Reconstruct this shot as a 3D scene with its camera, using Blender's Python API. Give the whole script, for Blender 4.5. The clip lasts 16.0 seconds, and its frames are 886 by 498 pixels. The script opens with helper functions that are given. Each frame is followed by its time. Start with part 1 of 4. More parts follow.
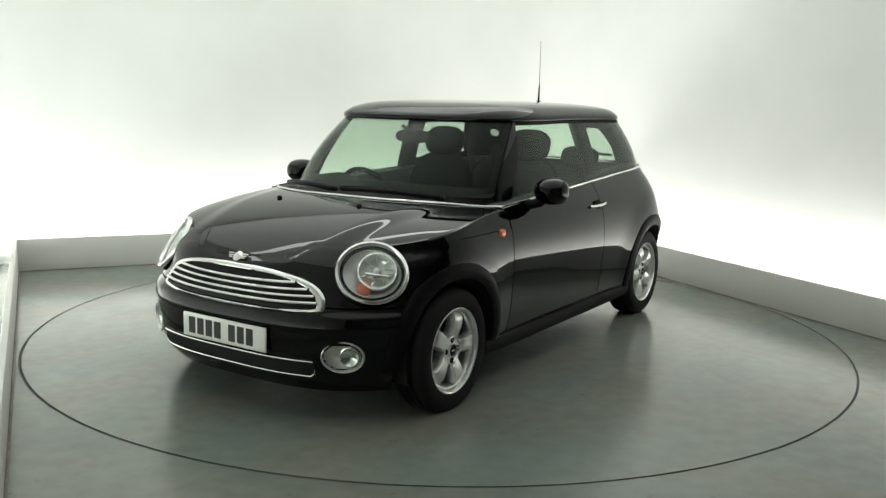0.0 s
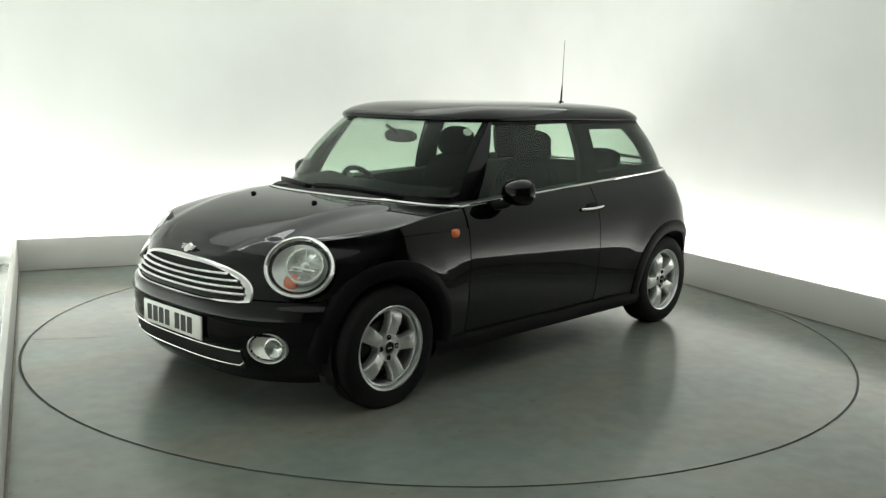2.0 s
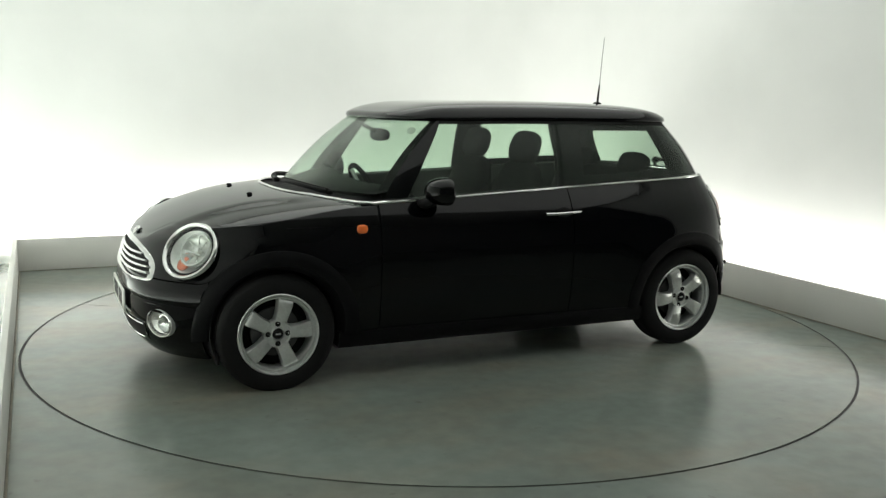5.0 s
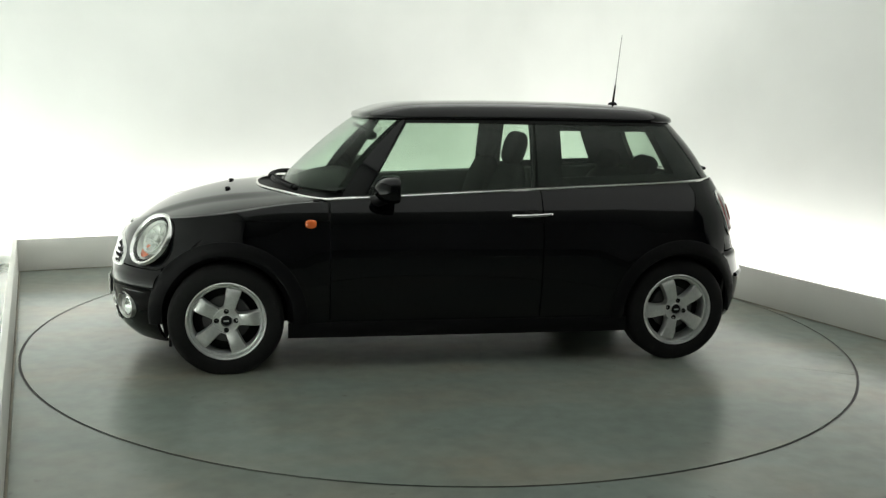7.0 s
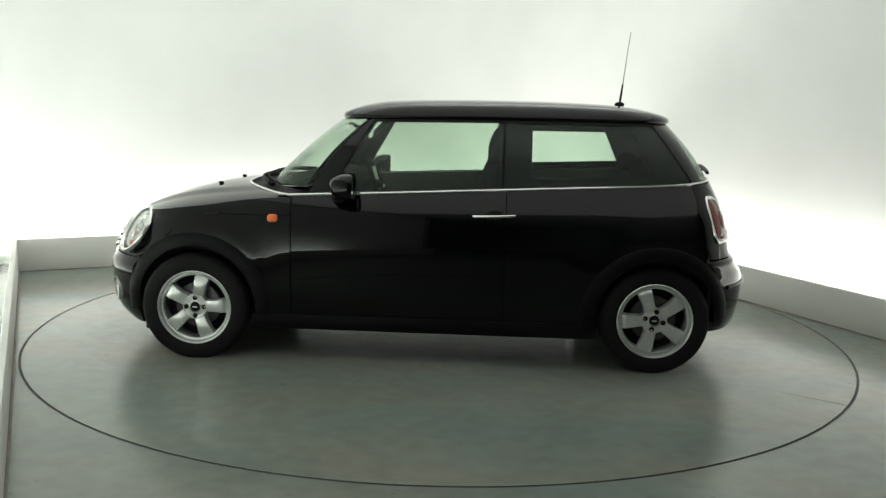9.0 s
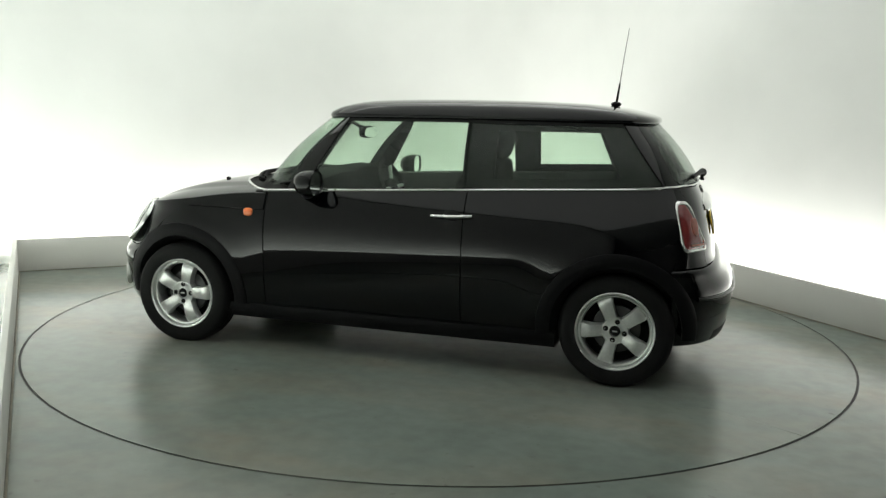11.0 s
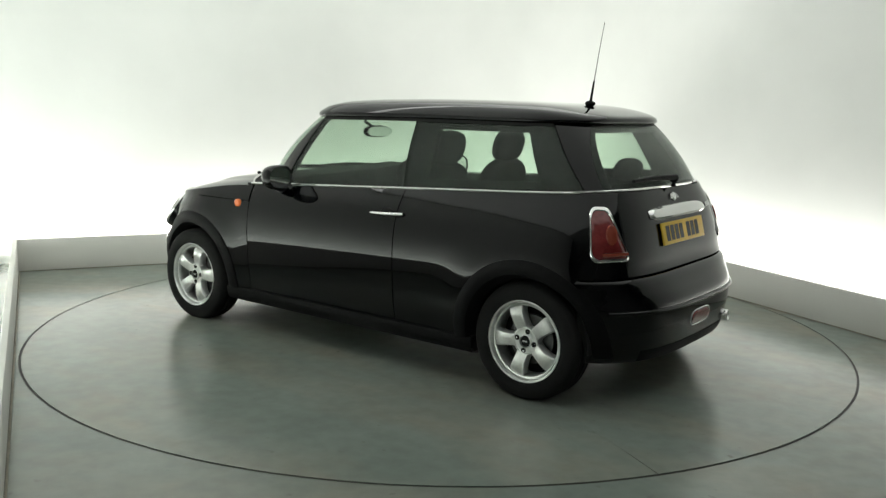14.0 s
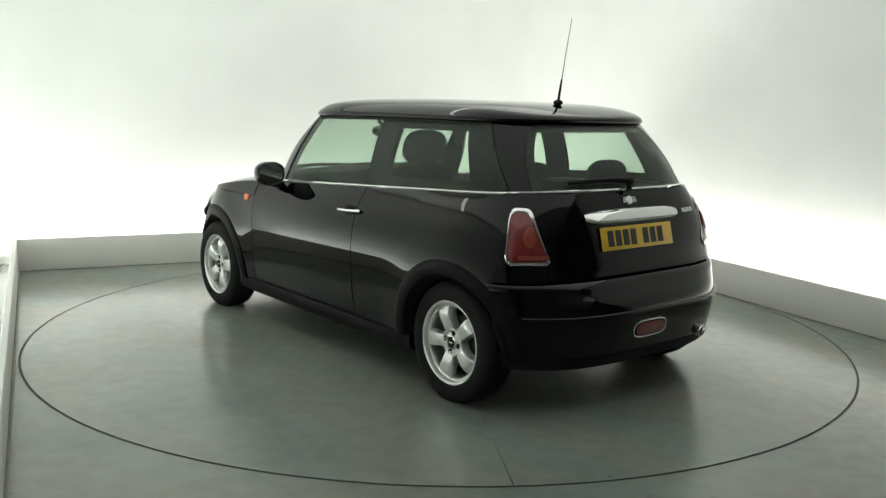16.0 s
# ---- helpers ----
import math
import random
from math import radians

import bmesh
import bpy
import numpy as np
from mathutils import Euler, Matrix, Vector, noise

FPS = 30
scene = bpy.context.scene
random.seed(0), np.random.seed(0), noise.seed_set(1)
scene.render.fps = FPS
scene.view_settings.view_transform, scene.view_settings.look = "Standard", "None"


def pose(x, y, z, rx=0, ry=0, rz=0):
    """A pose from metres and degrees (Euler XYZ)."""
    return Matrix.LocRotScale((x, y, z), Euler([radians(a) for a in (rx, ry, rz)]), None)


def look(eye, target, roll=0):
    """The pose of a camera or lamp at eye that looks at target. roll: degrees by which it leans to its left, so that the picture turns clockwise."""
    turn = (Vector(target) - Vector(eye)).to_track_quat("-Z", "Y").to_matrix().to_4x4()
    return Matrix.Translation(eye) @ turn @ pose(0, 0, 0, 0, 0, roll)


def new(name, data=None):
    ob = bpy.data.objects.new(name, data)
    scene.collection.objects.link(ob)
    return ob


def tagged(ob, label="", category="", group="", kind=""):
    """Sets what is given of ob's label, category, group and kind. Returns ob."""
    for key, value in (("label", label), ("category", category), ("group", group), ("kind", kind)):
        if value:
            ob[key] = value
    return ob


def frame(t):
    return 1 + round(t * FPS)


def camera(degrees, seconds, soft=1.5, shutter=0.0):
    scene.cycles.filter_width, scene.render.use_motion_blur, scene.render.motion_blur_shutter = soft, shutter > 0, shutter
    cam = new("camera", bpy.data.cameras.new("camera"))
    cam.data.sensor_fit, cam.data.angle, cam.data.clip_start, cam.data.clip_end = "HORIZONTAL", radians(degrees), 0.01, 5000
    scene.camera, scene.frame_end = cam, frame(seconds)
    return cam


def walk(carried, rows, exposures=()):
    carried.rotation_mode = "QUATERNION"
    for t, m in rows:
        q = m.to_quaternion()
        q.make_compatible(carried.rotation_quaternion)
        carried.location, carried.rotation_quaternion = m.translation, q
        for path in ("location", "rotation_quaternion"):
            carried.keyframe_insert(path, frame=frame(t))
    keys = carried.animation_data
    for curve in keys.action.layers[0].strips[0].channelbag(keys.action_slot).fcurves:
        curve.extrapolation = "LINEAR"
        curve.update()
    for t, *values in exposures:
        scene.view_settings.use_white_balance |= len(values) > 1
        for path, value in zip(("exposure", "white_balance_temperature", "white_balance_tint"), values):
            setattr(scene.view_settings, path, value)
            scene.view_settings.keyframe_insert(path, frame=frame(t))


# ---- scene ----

# ---------- camera: one still lens ----------
EYE = (0.0, -5.587, 1.415)
cam = camera(52.7, 16.0, soft=1.35)
CAM = Matrix.Translation(EYE) @ Euler((radians(90 - 9.365), 0, radians(-0.05)), "XYZ").to_matrix().to_4x4() @ pose(0, 0, 0, 0, 0, 1.504)
walk(cam, [(0, CAM), (16, CAM)])

# ---------- light ----------
scene.view_settings.exposure = 0.0
world = bpy.data.worlds.new("world")
world.use_nodes = True
world.node_tree.nodes["Background"].inputs[0].default_value = (0.8, 0.9, 0.82, 1)
world.node_tree.nodes["Background"].inputs[1].default_value = 0.02
scene.world = world

ROOM = radians(26.2)                 # the room's turn against the lens
E1 = Vector((math.cos(ROOM), math.sin(ROOM), 0))
E2 = Vector((-math.sin(ROOM), math.cos(ROOM), 0))
ROOM_M = Matrix.Rotation(ROOM, 4, "Z")
XL, XR, YB, YF = -2.52, 2.47, 2.69, -8.2   # inner faces of the low boards; the open front
WXL, WXR, WYB = XL - 0.42, XR + 0.42, YB + 0.42   # the walls behind them
CEIL = 3.3


def area(name, loc, target, sx, sy, watts, colour):
    d = bpy.data.lights.new(name, "AREA")
    d.shape, d.size, d.size_y, d.energy, d.color = "RECTANGLE", sx, sy, watts, colour
    ob = new(name, d)
    ob.matrix_world = ROOM_M @ look(loc, target)
    return tagged(ob, kind="structure")


WARM, GREEN = (1.0, 0.985, 0.94), (0.93, 1.0, 0.93)
# tubes lying in the troughs behind the low boards
area("trough_light", ((XL + XR) / 2, YB + 0.26, 0.06), ((XL + XR) / 2, YB + 0.28, 1.0), 4.9, 0.1, 62, WARM)
area("trough_light", (XR + 0.26, -0.3, 0.06), (XR + 0.28, -0.3, 1.0), 5.6, 0.1, 58, WARM)
area("trough_light", (XL - 0.26, -0.3, 0.06), (XL - 0.28, -0.3, 1.0), 5.6, 0.1, 66, GREEN)
# one broad diffuse fill panel, unseen and added to light the floor
area("ceiling_fill", (0, -0.45, CEIL - 0.05), (0, -0.4499, 0), 5.6, 6.7, 68, (0.97, 1.0, 0.96))
# a row of tubes hung under it
area("tube_light", (0, 0.9, CEIL - 0.12), (0, 0.9001, 0), 5.6, 0.14, 12, (0.98, 1.0, 0.97))


# ---------- materials ----------
def mat(name, colour, rough=0.5, metal=0.0, coat=0.0, vary=0.0, scale=8.0, bump=0.0, bscale=60.0, emit=0.0, spec=0.5, rvary=0.0, ior=1.275):
    m = bpy.data.materials.new(name)
    m.use_nodes = True
    nt = m.node_tree
    b = nt.nodes["Principled BSDF"]
    b.inputs["Base Color"].default_value = (*colour, 1)
    b.inputs["Roughness"].default_value = rough
    b.inputs["Metallic"].default_value = metal
    b.inputs["Coat Weight"].default_value = coat
    b.inputs["Coat Roughness"].default_value, b.inputs["Coat IOR"].default_value = 0.02, ior
    b.inputs["Specular IOR Level"].default_value = spec
    if emit:
        b.inputs["Emission Color"].default_value = (*colour, 1)
        b.inputs["Emission Strength"].default_value = emit
    co = nt.nodes.new("ShaderNodeTexCoord")
    if vary or rvary:
        n1 = nt.nodes.new("ShaderNodeTexNoise")
        n1.inputs["Scale"].default_value, n1.inputs["Detail"].default_value = scale, 6
        nt.links.new(co.outputs["Object"], n1.inputs["Vector"])
        n2 = nt.nodes.new("ShaderNodeTexNoise")
        n2.inputs["Scale"].default_value, n2.inputs["Detail"].default_value = scale * 0.13, 3
        nt.links.new(co.outputs["Object"], n2.inputs["Vector"])
        mix = nt.nodes.new("ShaderNodeMath")
        mix.operation = "ADD"
        nt.links.new(n1.outputs["Fac"], mix.inputs[0])
        nt.links.new(n2.outputs["Fac"], mix.inputs[1])
        if vary:
            r = nt.nodes.new("ShaderNodeMapRange")
            r.inputs["From Min"].default_value, r.inputs["From Max"].default_value = 0.6, 1.4
            r.inputs["To Min"].default_value, r.inputs["To Max"].default_value = 1 - vary, 1 + vary
            nt.links.new(mix.outputs[0], r.inputs["Value"])
            mul = nt.nodes.new("ShaderNodeVectorMath")
            mul.operation = "SCALE"
            mul.inputs[0].default_value = colour
            nt.links.new(r.outputs["Result"], mul.inputs["Scale"])
            nt.links.new(mul.outputs[0], b.inputs["Base Color"])
        if rvary:
            r2 = nt.nodes.new("ShaderNodeMapRange")
            r2.inputs["From Min"].default_value, r2.inputs["From Max"].default_value = 0.6, 1.4
            r2.inputs["To Min"].default_value, r2.inputs["To Max"].default_value = max(0.0, rough - rvary), rough + rvary
            nt.links.new(mix.outputs[0], r2.inputs["Value"])
            nt.links.new(r2.outputs["Result"], b.inputs["Roughness"])
    if bump:
        n3 = nt.nodes.new("ShaderNodeTexNoise")
        n3.inputs["Scale"].default_value, n3.inputs["Detail"].default_value = bscale, 4
        nt.links.new(co.outputs["Object"], n3.inputs["Vector"])
        bp = nt.nodes.new("ShaderNodeBump")
        bp.inputs["Strength"].default_value, bp.inputs["Distance"].default_value = bump, 0.004
        nt.links.new(n3.outputs["Fac"], bp.inputs["Height"])
        nt.links.new(bp.outputs["Normal"], b.inputs["Normal"])
    return m


def glass_mat(name, tint, shine=0.035, haze=0.0):
    m = bpy.data.materials.new(name)
    m.use_nodes = True
    nt = m.node_tree
    out = nt.nodes["Material Output"]
    nt.nodes.remove(nt.nodes["Principled BSDF"])
    tr, gl, lw, pw, mul, mx = (nt.nodes.new(k) for k in ("ShaderNodeBsdfTransparent", "ShaderNodeBsdfGlossy", "ShaderNodeLayerWeight", "ShaderNodeMath", "ShaderNodeMath", "ShaderNodeMixShader"))
    tr.inputs["Color"].default_value = (*tint, 1)
    gl.inputs["Roughness"].default_value = 0.22
    lw.inputs["Blend"].default_value = 0.5
    pw.operation, mul.operation = "POWER", "MULTIPLY_ADD"
    pw.inputs[1].default_value = 5.0
    mul.inputs[1].default_value, mul.inputs[2].default_value = 0.7, shine
    nt.links.new(lw.outputs["Facing"], pw.inputs[0])
    nt.links.new(pw.outputs[0], mul.inputs[0])
    nt.links.new(mul.outputs[0], mx.inputs[0])
    nt.links.new(tr.outputs[0], mx.inputs[1])
    nt.links.new(gl.outputs[0], mx.inputs[2])
    # even pale diffuse share that paints the panes' reflected haze
    veil, dmix = nt.nodes.new("ShaderNodeBsdfDiffuse"), nt.nodes.new("ShaderNodeMixShader")
    veil.inputs["Color"].default_value = (0.5, 0.52, 0.5, 1)
    dmix.inputs[0].default_value = haze
    nt.links.new(mx.outputs[0], dmix.inputs[1])
    nt.links.new(veil.outputs[0], dmix.inputs[2])
    nt.links.new(dmix.outputs[0], out.inputs["Surface"])
    return m


M_PAINT = mat("black_paint", (0.0010, 0.0012, 0.0016), 0.5, 0.0, 1.0, vary=0.3, scale=30, spec=0.0, ior=1.37)
M_CLAD = mat("black_plastic", (0.0055, 0.0055, 0.006), 0.5, vary=0.2, scale=40, bump=0.15, bscale=300, spec=0.10)
M_GAP = mat("gap_black", (0.004, 0.004, 0.004), 0.9)
M_CHROME = mat("chrome", (0.74, 0.74, 0.73), 0.07, 1.0)
M_ALLOY = mat("alloy", (0.70, 0.71, 0.70), 0.28, 0.7, vary=0.12, scale=70)
M_BEZEL = mat("lamp_bezel", (0.56, 0.56, 0.54), 0.3, 0.6, vary=0.15, scale=80)
M_RUBBER = mat("tyre_rubber", (0.009, 0.009, 0.009), 0.75, vary=0.2, scale=50, bump=0.15, bscale=200, spec=0.18)
M_SCREEN = glass_mat("windscreen_glass", (0.84, 0.90, 0.85), 0.002, 0.025)
M_GLASS = glass_mat("window_glass", (0.845, 0.91, 0.855), 0.012, 0.048)
M_GLASSD = glass_mat("rear_glass", (0.83, 0.89, 0.84), 0.012, 0.042)
M_LENS = glass_mat("clear_lens", (0.92, 0.95, 0.94))
M_REFL = mat("lamp_reflector", (0.80, 0.80, 0.77), 0.25, 0.6, vary=0.1, scale=120)
M_PILLAR = mat("pillar_trim", (0.005, 0.005, 0.005), 0.7, spec=0.06)
M_AMBER = mat("amber_lens", (0.85, 0.17, 0.03), 0.18, coat=1.0)
M_AMBER2 = mat("pale_amber_lens", (0.72, 0.20, 0.12), 0.2, coat=1.0)
M_RED = mat("red_lens", (0.16, 0.018, 0.018), 0.16, coat=1.0, vary=0.3, scale=60)
M_RED2 = mat("red_brown_lens", (0.24, 0.045, 0.025), 0.16, coat=1.0)
M_TRIM = mat("interior_plastic", (0.009, 0.009, 0.0095), 0.75, vary=0.15, scale=30, spec=0.15)
M_DOOR = mat("door_card_plastic", (0.05, 0.052, 0.05), 0.7, vary=0.15, scale=30, bump=0.04, bscale=150)
M_CLOTH = mat("seat_cloth", (0.016, 0.016, 0.0165), 0.95, vary=0.2, scale=14, spec=0.1)
M_LINER = mat("headliner", (0.05, 0.05, 0.05), 0.9, vary=0.1, scale=40)
M_PLATEW = mat("white_plate", (0.74, 0.74, 0.70), 0.4, vary=0.08, scale=60)
M_PLATEY = mat("yellow_plate", (0.72, 0.46, 0.03), 0.4, vary=0.1, scale=60)
M_INK = mat("plate_ink", (0.012, 0.012, 0.012), 0.5)
M_MIRROR = mat("mirror_glass", (0.85, 0.87, 0.86), 0.02, 1.0)
M_WALL = mat("white_wall_paint", (0.80, 0.815, 0.79), 0.65, vary=0.04, scale=2.2, bump=0.04, bscale=30)
M_BOARD = mat("board_paint", (0.66, 0.655, 0.62), 0.6, vary=0.05, scale=3.0, bump=0.05, bscale=60)
# mid grey of the out-of-view walls, raised to lift the car's reflections
M_SURROUND = mat("studio_surround", (0.45, 0.45, 0.45), 0.9, vary=0.1)
M_CEIL = mat("ceiling_paint", (0.62, 0.64, 0.62), 0.8, vary=0.04)
M_GRIME = mat("grime", (0.17, 0.155, 0.12), 0.8, vary=0.5, scale=9.0)
M_SEAL = mat("seal_rubber", (0.008, 0.008, 0.008), 0.5, vary=0.3, scale=6.0, spec=0.3)
M_STEEL = mat("dark_steel", (0.10, 0.10, 0.10), 0.4, 0.8)


def floor_mat(name, seed):
    m = bpy.data.materials.new(name)
    m.use_nodes = True
    nt = m.node_tree
    b = nt.nodes["Principled BSDF"]
    co = nt.nodes.new("ShaderNodeTexCoord")
    mp = nt.nodes.new("ShaderNodeMapping")
    mp.inputs["Location"].default_value = (seed, seed * 0.7, 0)
    nt.links.new(co.outputs["Object"], mp.inputs["Vector"])

    def nz(scale, detail, vec=None):
        n = nt.nodes.new("ShaderNodeTexNoise")
        n.inputs["Scale"].default_value, n.inputs["Detail"].default_value = scale, detail
        nt.links.new((vec or mp).outputs[0], n.inputs["Vector"])
        return n
    ramp = nt.nodes.new("ShaderNodeValToRGB")
    ramp.color_ramp.elements[0].position, ramp.color_ramp.elements[0].color = 0.28, (0.142, 0.168, 0.149, 1)
    ramp.color_ramp.elements[1].position, ramp.color_ramp.elements[1].color = 0.72, (0.196, 0.227, 0.202, 1)
    nt.links.new(nz(1.1, 3).outputs["Fac"], ramp.inputs[0])
    def span(src, lo, hi, a, b):
        r = nt.nodes.new("ShaderNodeMapRange")
        for k, v in (("From Min", lo), ("From Max", hi), ("To Min", a), ("To Max", b)):
            r.inputs[k].default_value = v
        nt.links.new(src, r.inputs["Value"])
        return r.outputs[0]

    def times(u, v):
        k = nt.nodes.new("ShaderNodeMath")
        k.operation = "MULTIPLY"
        nt.links.new(u, k.inputs[0])
        nt.links.new(v, k.inputs[1])
        return k.outputs[0]

    def over(base, colour, fac):
        k = nt.nodes.new("ShaderNodeMixRGB")
        k.inputs[2].default_value = (*colour, 1)
        nt.links.new(base, k.inputs[1])
        nt.links.new(fac, k.inputs[0])
        return k.outputs[0]
    st = nt.nodes.new("ShaderNodeMapping")
    st.inputs["Scale"].default_value = (1.0, 2.2, 1.0)
    nt.links.new(mp.outputs[0], st.inputs["Vector"])
    # brown dirt and painted bands of reflected wall light, broken up by finer grain
    dirt_and_glow = times(span(nz(0.95, 4, st).outputs["Fac"], 0.42, 0.86, 0, 1.0), span(nz(7.0, 4).outputs["Fac"], 0.25, 0.75, 0.5, 1.0))
    col = over(ramp.outputs[0], (0.235, 0.200, 0.150), dirt_and_glow)
    # a few small dark spots
    spot = times(span(nz(16.0, 2).outputs["Fac"], 0.66, 0.80, 0, 0.6), span(nz(2.1, 2).outputs["Fac"], 0.45, 0.65, 0, 1.0))
    col = over(col, (0.08, 0.075, 0.06), spot)
    sp = span(nz(11, 5).outputs["Fac"], 0.35, 0.65, 0.94, 1.06)
    sc = nt.nodes.new("ShaderNodeVectorMath")
    sc.operation = "SCALE"
    nt.links.new(col, sc.inputs[0])
    nt.links.new(sp, sc.inputs["Scale"])
    nt.links.new(sc.outputs[0], b.inputs["Base Color"])
    wear = nt.nodes.new("ShaderNodeMath")
    wear.operation = "MULTIPLY_ADD"
    nt.links.new(dirt_and_glow, wear.inputs[0])
    wear.inputs[1].default_value = 0.06
    nt.links.new(span(nz(3.2, 6).outputs["Fac"], 0.3, 0.7, 0.19, 0.23), wear.inputs[2])
    nt.links.new(wear.outputs[0], b.inputs["Roughness"])
    return m


M_FLOOR = floor_mat("painted_floor", 0.0)
M_DISC = floor_mat("painted_turntable", 5.3)


# ---------- mesh helpers ----------
def link(name, bm, material, parent=None, label="", smooth=True, auto=40):
    me = bpy.data.meshes.new(name)
    bm.normal_update()
    bm.to_mesh(me)
    bm.free()
    me.materials.append(material)
    if smooth:
        me.polygons.foreach_set("use_smooth", [True] * len(me.polygons))
        me.set_sharp_from_angle(angle=radians(auto))
    ob = new(name, me)
    if parent:
        ob.parent = parent
    if label:
        ob["label"] = label
    return ob


part = link


def grid(bm, rows, close=False, flip=False):
    """Quads over rows of points; close joins the last point of each row to its first."""
    vs = [[bm.verts.new(p) for p in r] for r in rows]
    for a, b in zip(vs[:-1], vs[1:]):
        n = len(a)
        for i in range(n if close else n - 1):
            j = (i + 1) % n
            f = (a[i], a[j], b[j], b[i])
            try:
                bm.faces.new(f[::-1] if flip else f)
            except ValueError:
                pass
    return vs


def box(bm, x0, x1, y0, y1, z0, z1, bevel=0.0, m=None, seg=2):
    vs = [bm.verts.new((x, y, z)) for x in (x0, x1) for y in (y0, y1) for z in (z0, z1)]
    fs = [bm.faces.new([vs[i] for i in q]) for q in ((0, 1, 3, 2), (4, 6, 7, 5), (0, 4, 5, 1), (2, 3, 7, 6), (0, 2, 6, 4), (1, 5, 7, 3))]
    if bevel:
        es = list({e for f in fs for e in f.edges})
        bmesh.ops.bevel(bm, geom=es + vs, offset=bevel, segments=seg, profile=0.5, affect="EDGES")
        vs = list({v for f in bm.faces if f.is_valid for v in f.verts}) if m is not None and len(bm.verts) < 400 else vs
    if m is not None:
        bmesh.ops.transform(bm, matrix=m, verts=[v for v in vs if v.is_valid])
    return bm


def tube(bm, pts, r, sides=8, closed=False, flat=1.0):
    """A round bar along points; flat squeezes it vertically."""
    pts = [Vector(p) for p in pts]
    n = len(pts)
    rows = []
    for i, p in enumerate(pts):
        a = pts[(i - 1) % n] if closed or i else pts[0]
        b = pts[(i + 1) % n] if closed or i < n - 1 else pts[-1]
        t = (b - a).normalized()
        up = Vector((0, 0, 1)) if abs(t.z) < 0.95 else Vector((0, 1, 0))
        s = t.cross(up).normalized()
        u = s.cross(t)
        rr = r(i / max(1, n - 1)) if callable(r) else r
        rows.append([p + s * (rr * math.cos(k * math.tau / sides)) + u * (rr * flat * math.sin(k * math.tau / sides)) for k in range(sides)])
    if closed:
        rows.append(rows[0])
    vs = grid(bm, rows, close=True)
    if closed:
        bmesh.ops.remove_doubles(bm, verts=bm.verts, dist=1e-6)
    else:
        bm.faces.new(vs[0])
        bm.faces.new(vs[-1][::-1])
    return bm


def lathe(bm, prof, seg=48, axis="y", cx=0.0, cz=0.0):
    """Turn (radius, offset) pairs round the y axis."""
    rows = [[(cx + r * math.cos(k * math.tau / seg), o, cz + r * math.sin(k * math.tau / seg)) for k in range(seg)] for r, o in prof]
    grid(bm, rows, close=True)
    return bm


def blob(bm, c, r, nu=20, nv=12, power=2.0, m=None):
    """A rounded body: a superellipsoid about c."""
    def sp(v, e):
        return math.copysign(abs(v) ** e, v)
    e = 2.0 / power
    rows = []
    for j in range(nv + 1):
        a = -math.pi / 2 + math.pi * j / nv
        row = []
        for i in range(nu):
            b = math.tau * i / nu
            p = Vector((r[0] * sp(math.cos(a), e) * sp(math.cos(b), e), r[1] * sp(math.cos(a), e) * sp(math.sin(b), e), r[2] * sp(math.sin(a), e)))
            if m is not None:
                p = m @ p
            row.append(Vector(c) + p)
        rows.append(row)
    grid(bm, rows, close=True)
    bmesh.ops.remove_doubles(bm, verts=bm.verts, dist=1e-5)
    return bm


def sm(x, a, b):
    t = min(1.0, max(0.0, (x - a) / (b - a)))
    return t * t * (3 - 2 * t)


def curve(x, pts):
    """Smooth curve through (x, y) pairs."""
    if x <= pts[0][0]:
        return pts[0][1]
    if x >= pts[-1][0]:
        return pts[-1][1]
    n = len(pts)
    for i in range(n - 1):
        if x <= pts[i + 1][0]:
            x0, y0 = pts[i]
            x1, y1 = pts[i + 1]
            d = (y1 - y0) / (x1 - x0)
            dl = (y0 - pts[i - 1][1]) / (x0 - pts[i - 1][0]) if i else d
            dr = (pts[i + 2][1] - y1) / (pts[i + 2][0] - x1) if i < n - 2 else d
            h, t = x1 - x0, (x - x0) / (x1 - x0)
            m0, m1 = (d + dl) / 2 * h, (d + dr) / 2 * h
            return (2 * t**3 - 3 * t**2 + 1) * y0 + (t**3 - 2 * t**2 + t) * m0 + (-2 * t**3 + 3 * t**2) * y1 + (t**3 - t**2) * m1

# ---------- the room ----------
R_DISC = 2.436


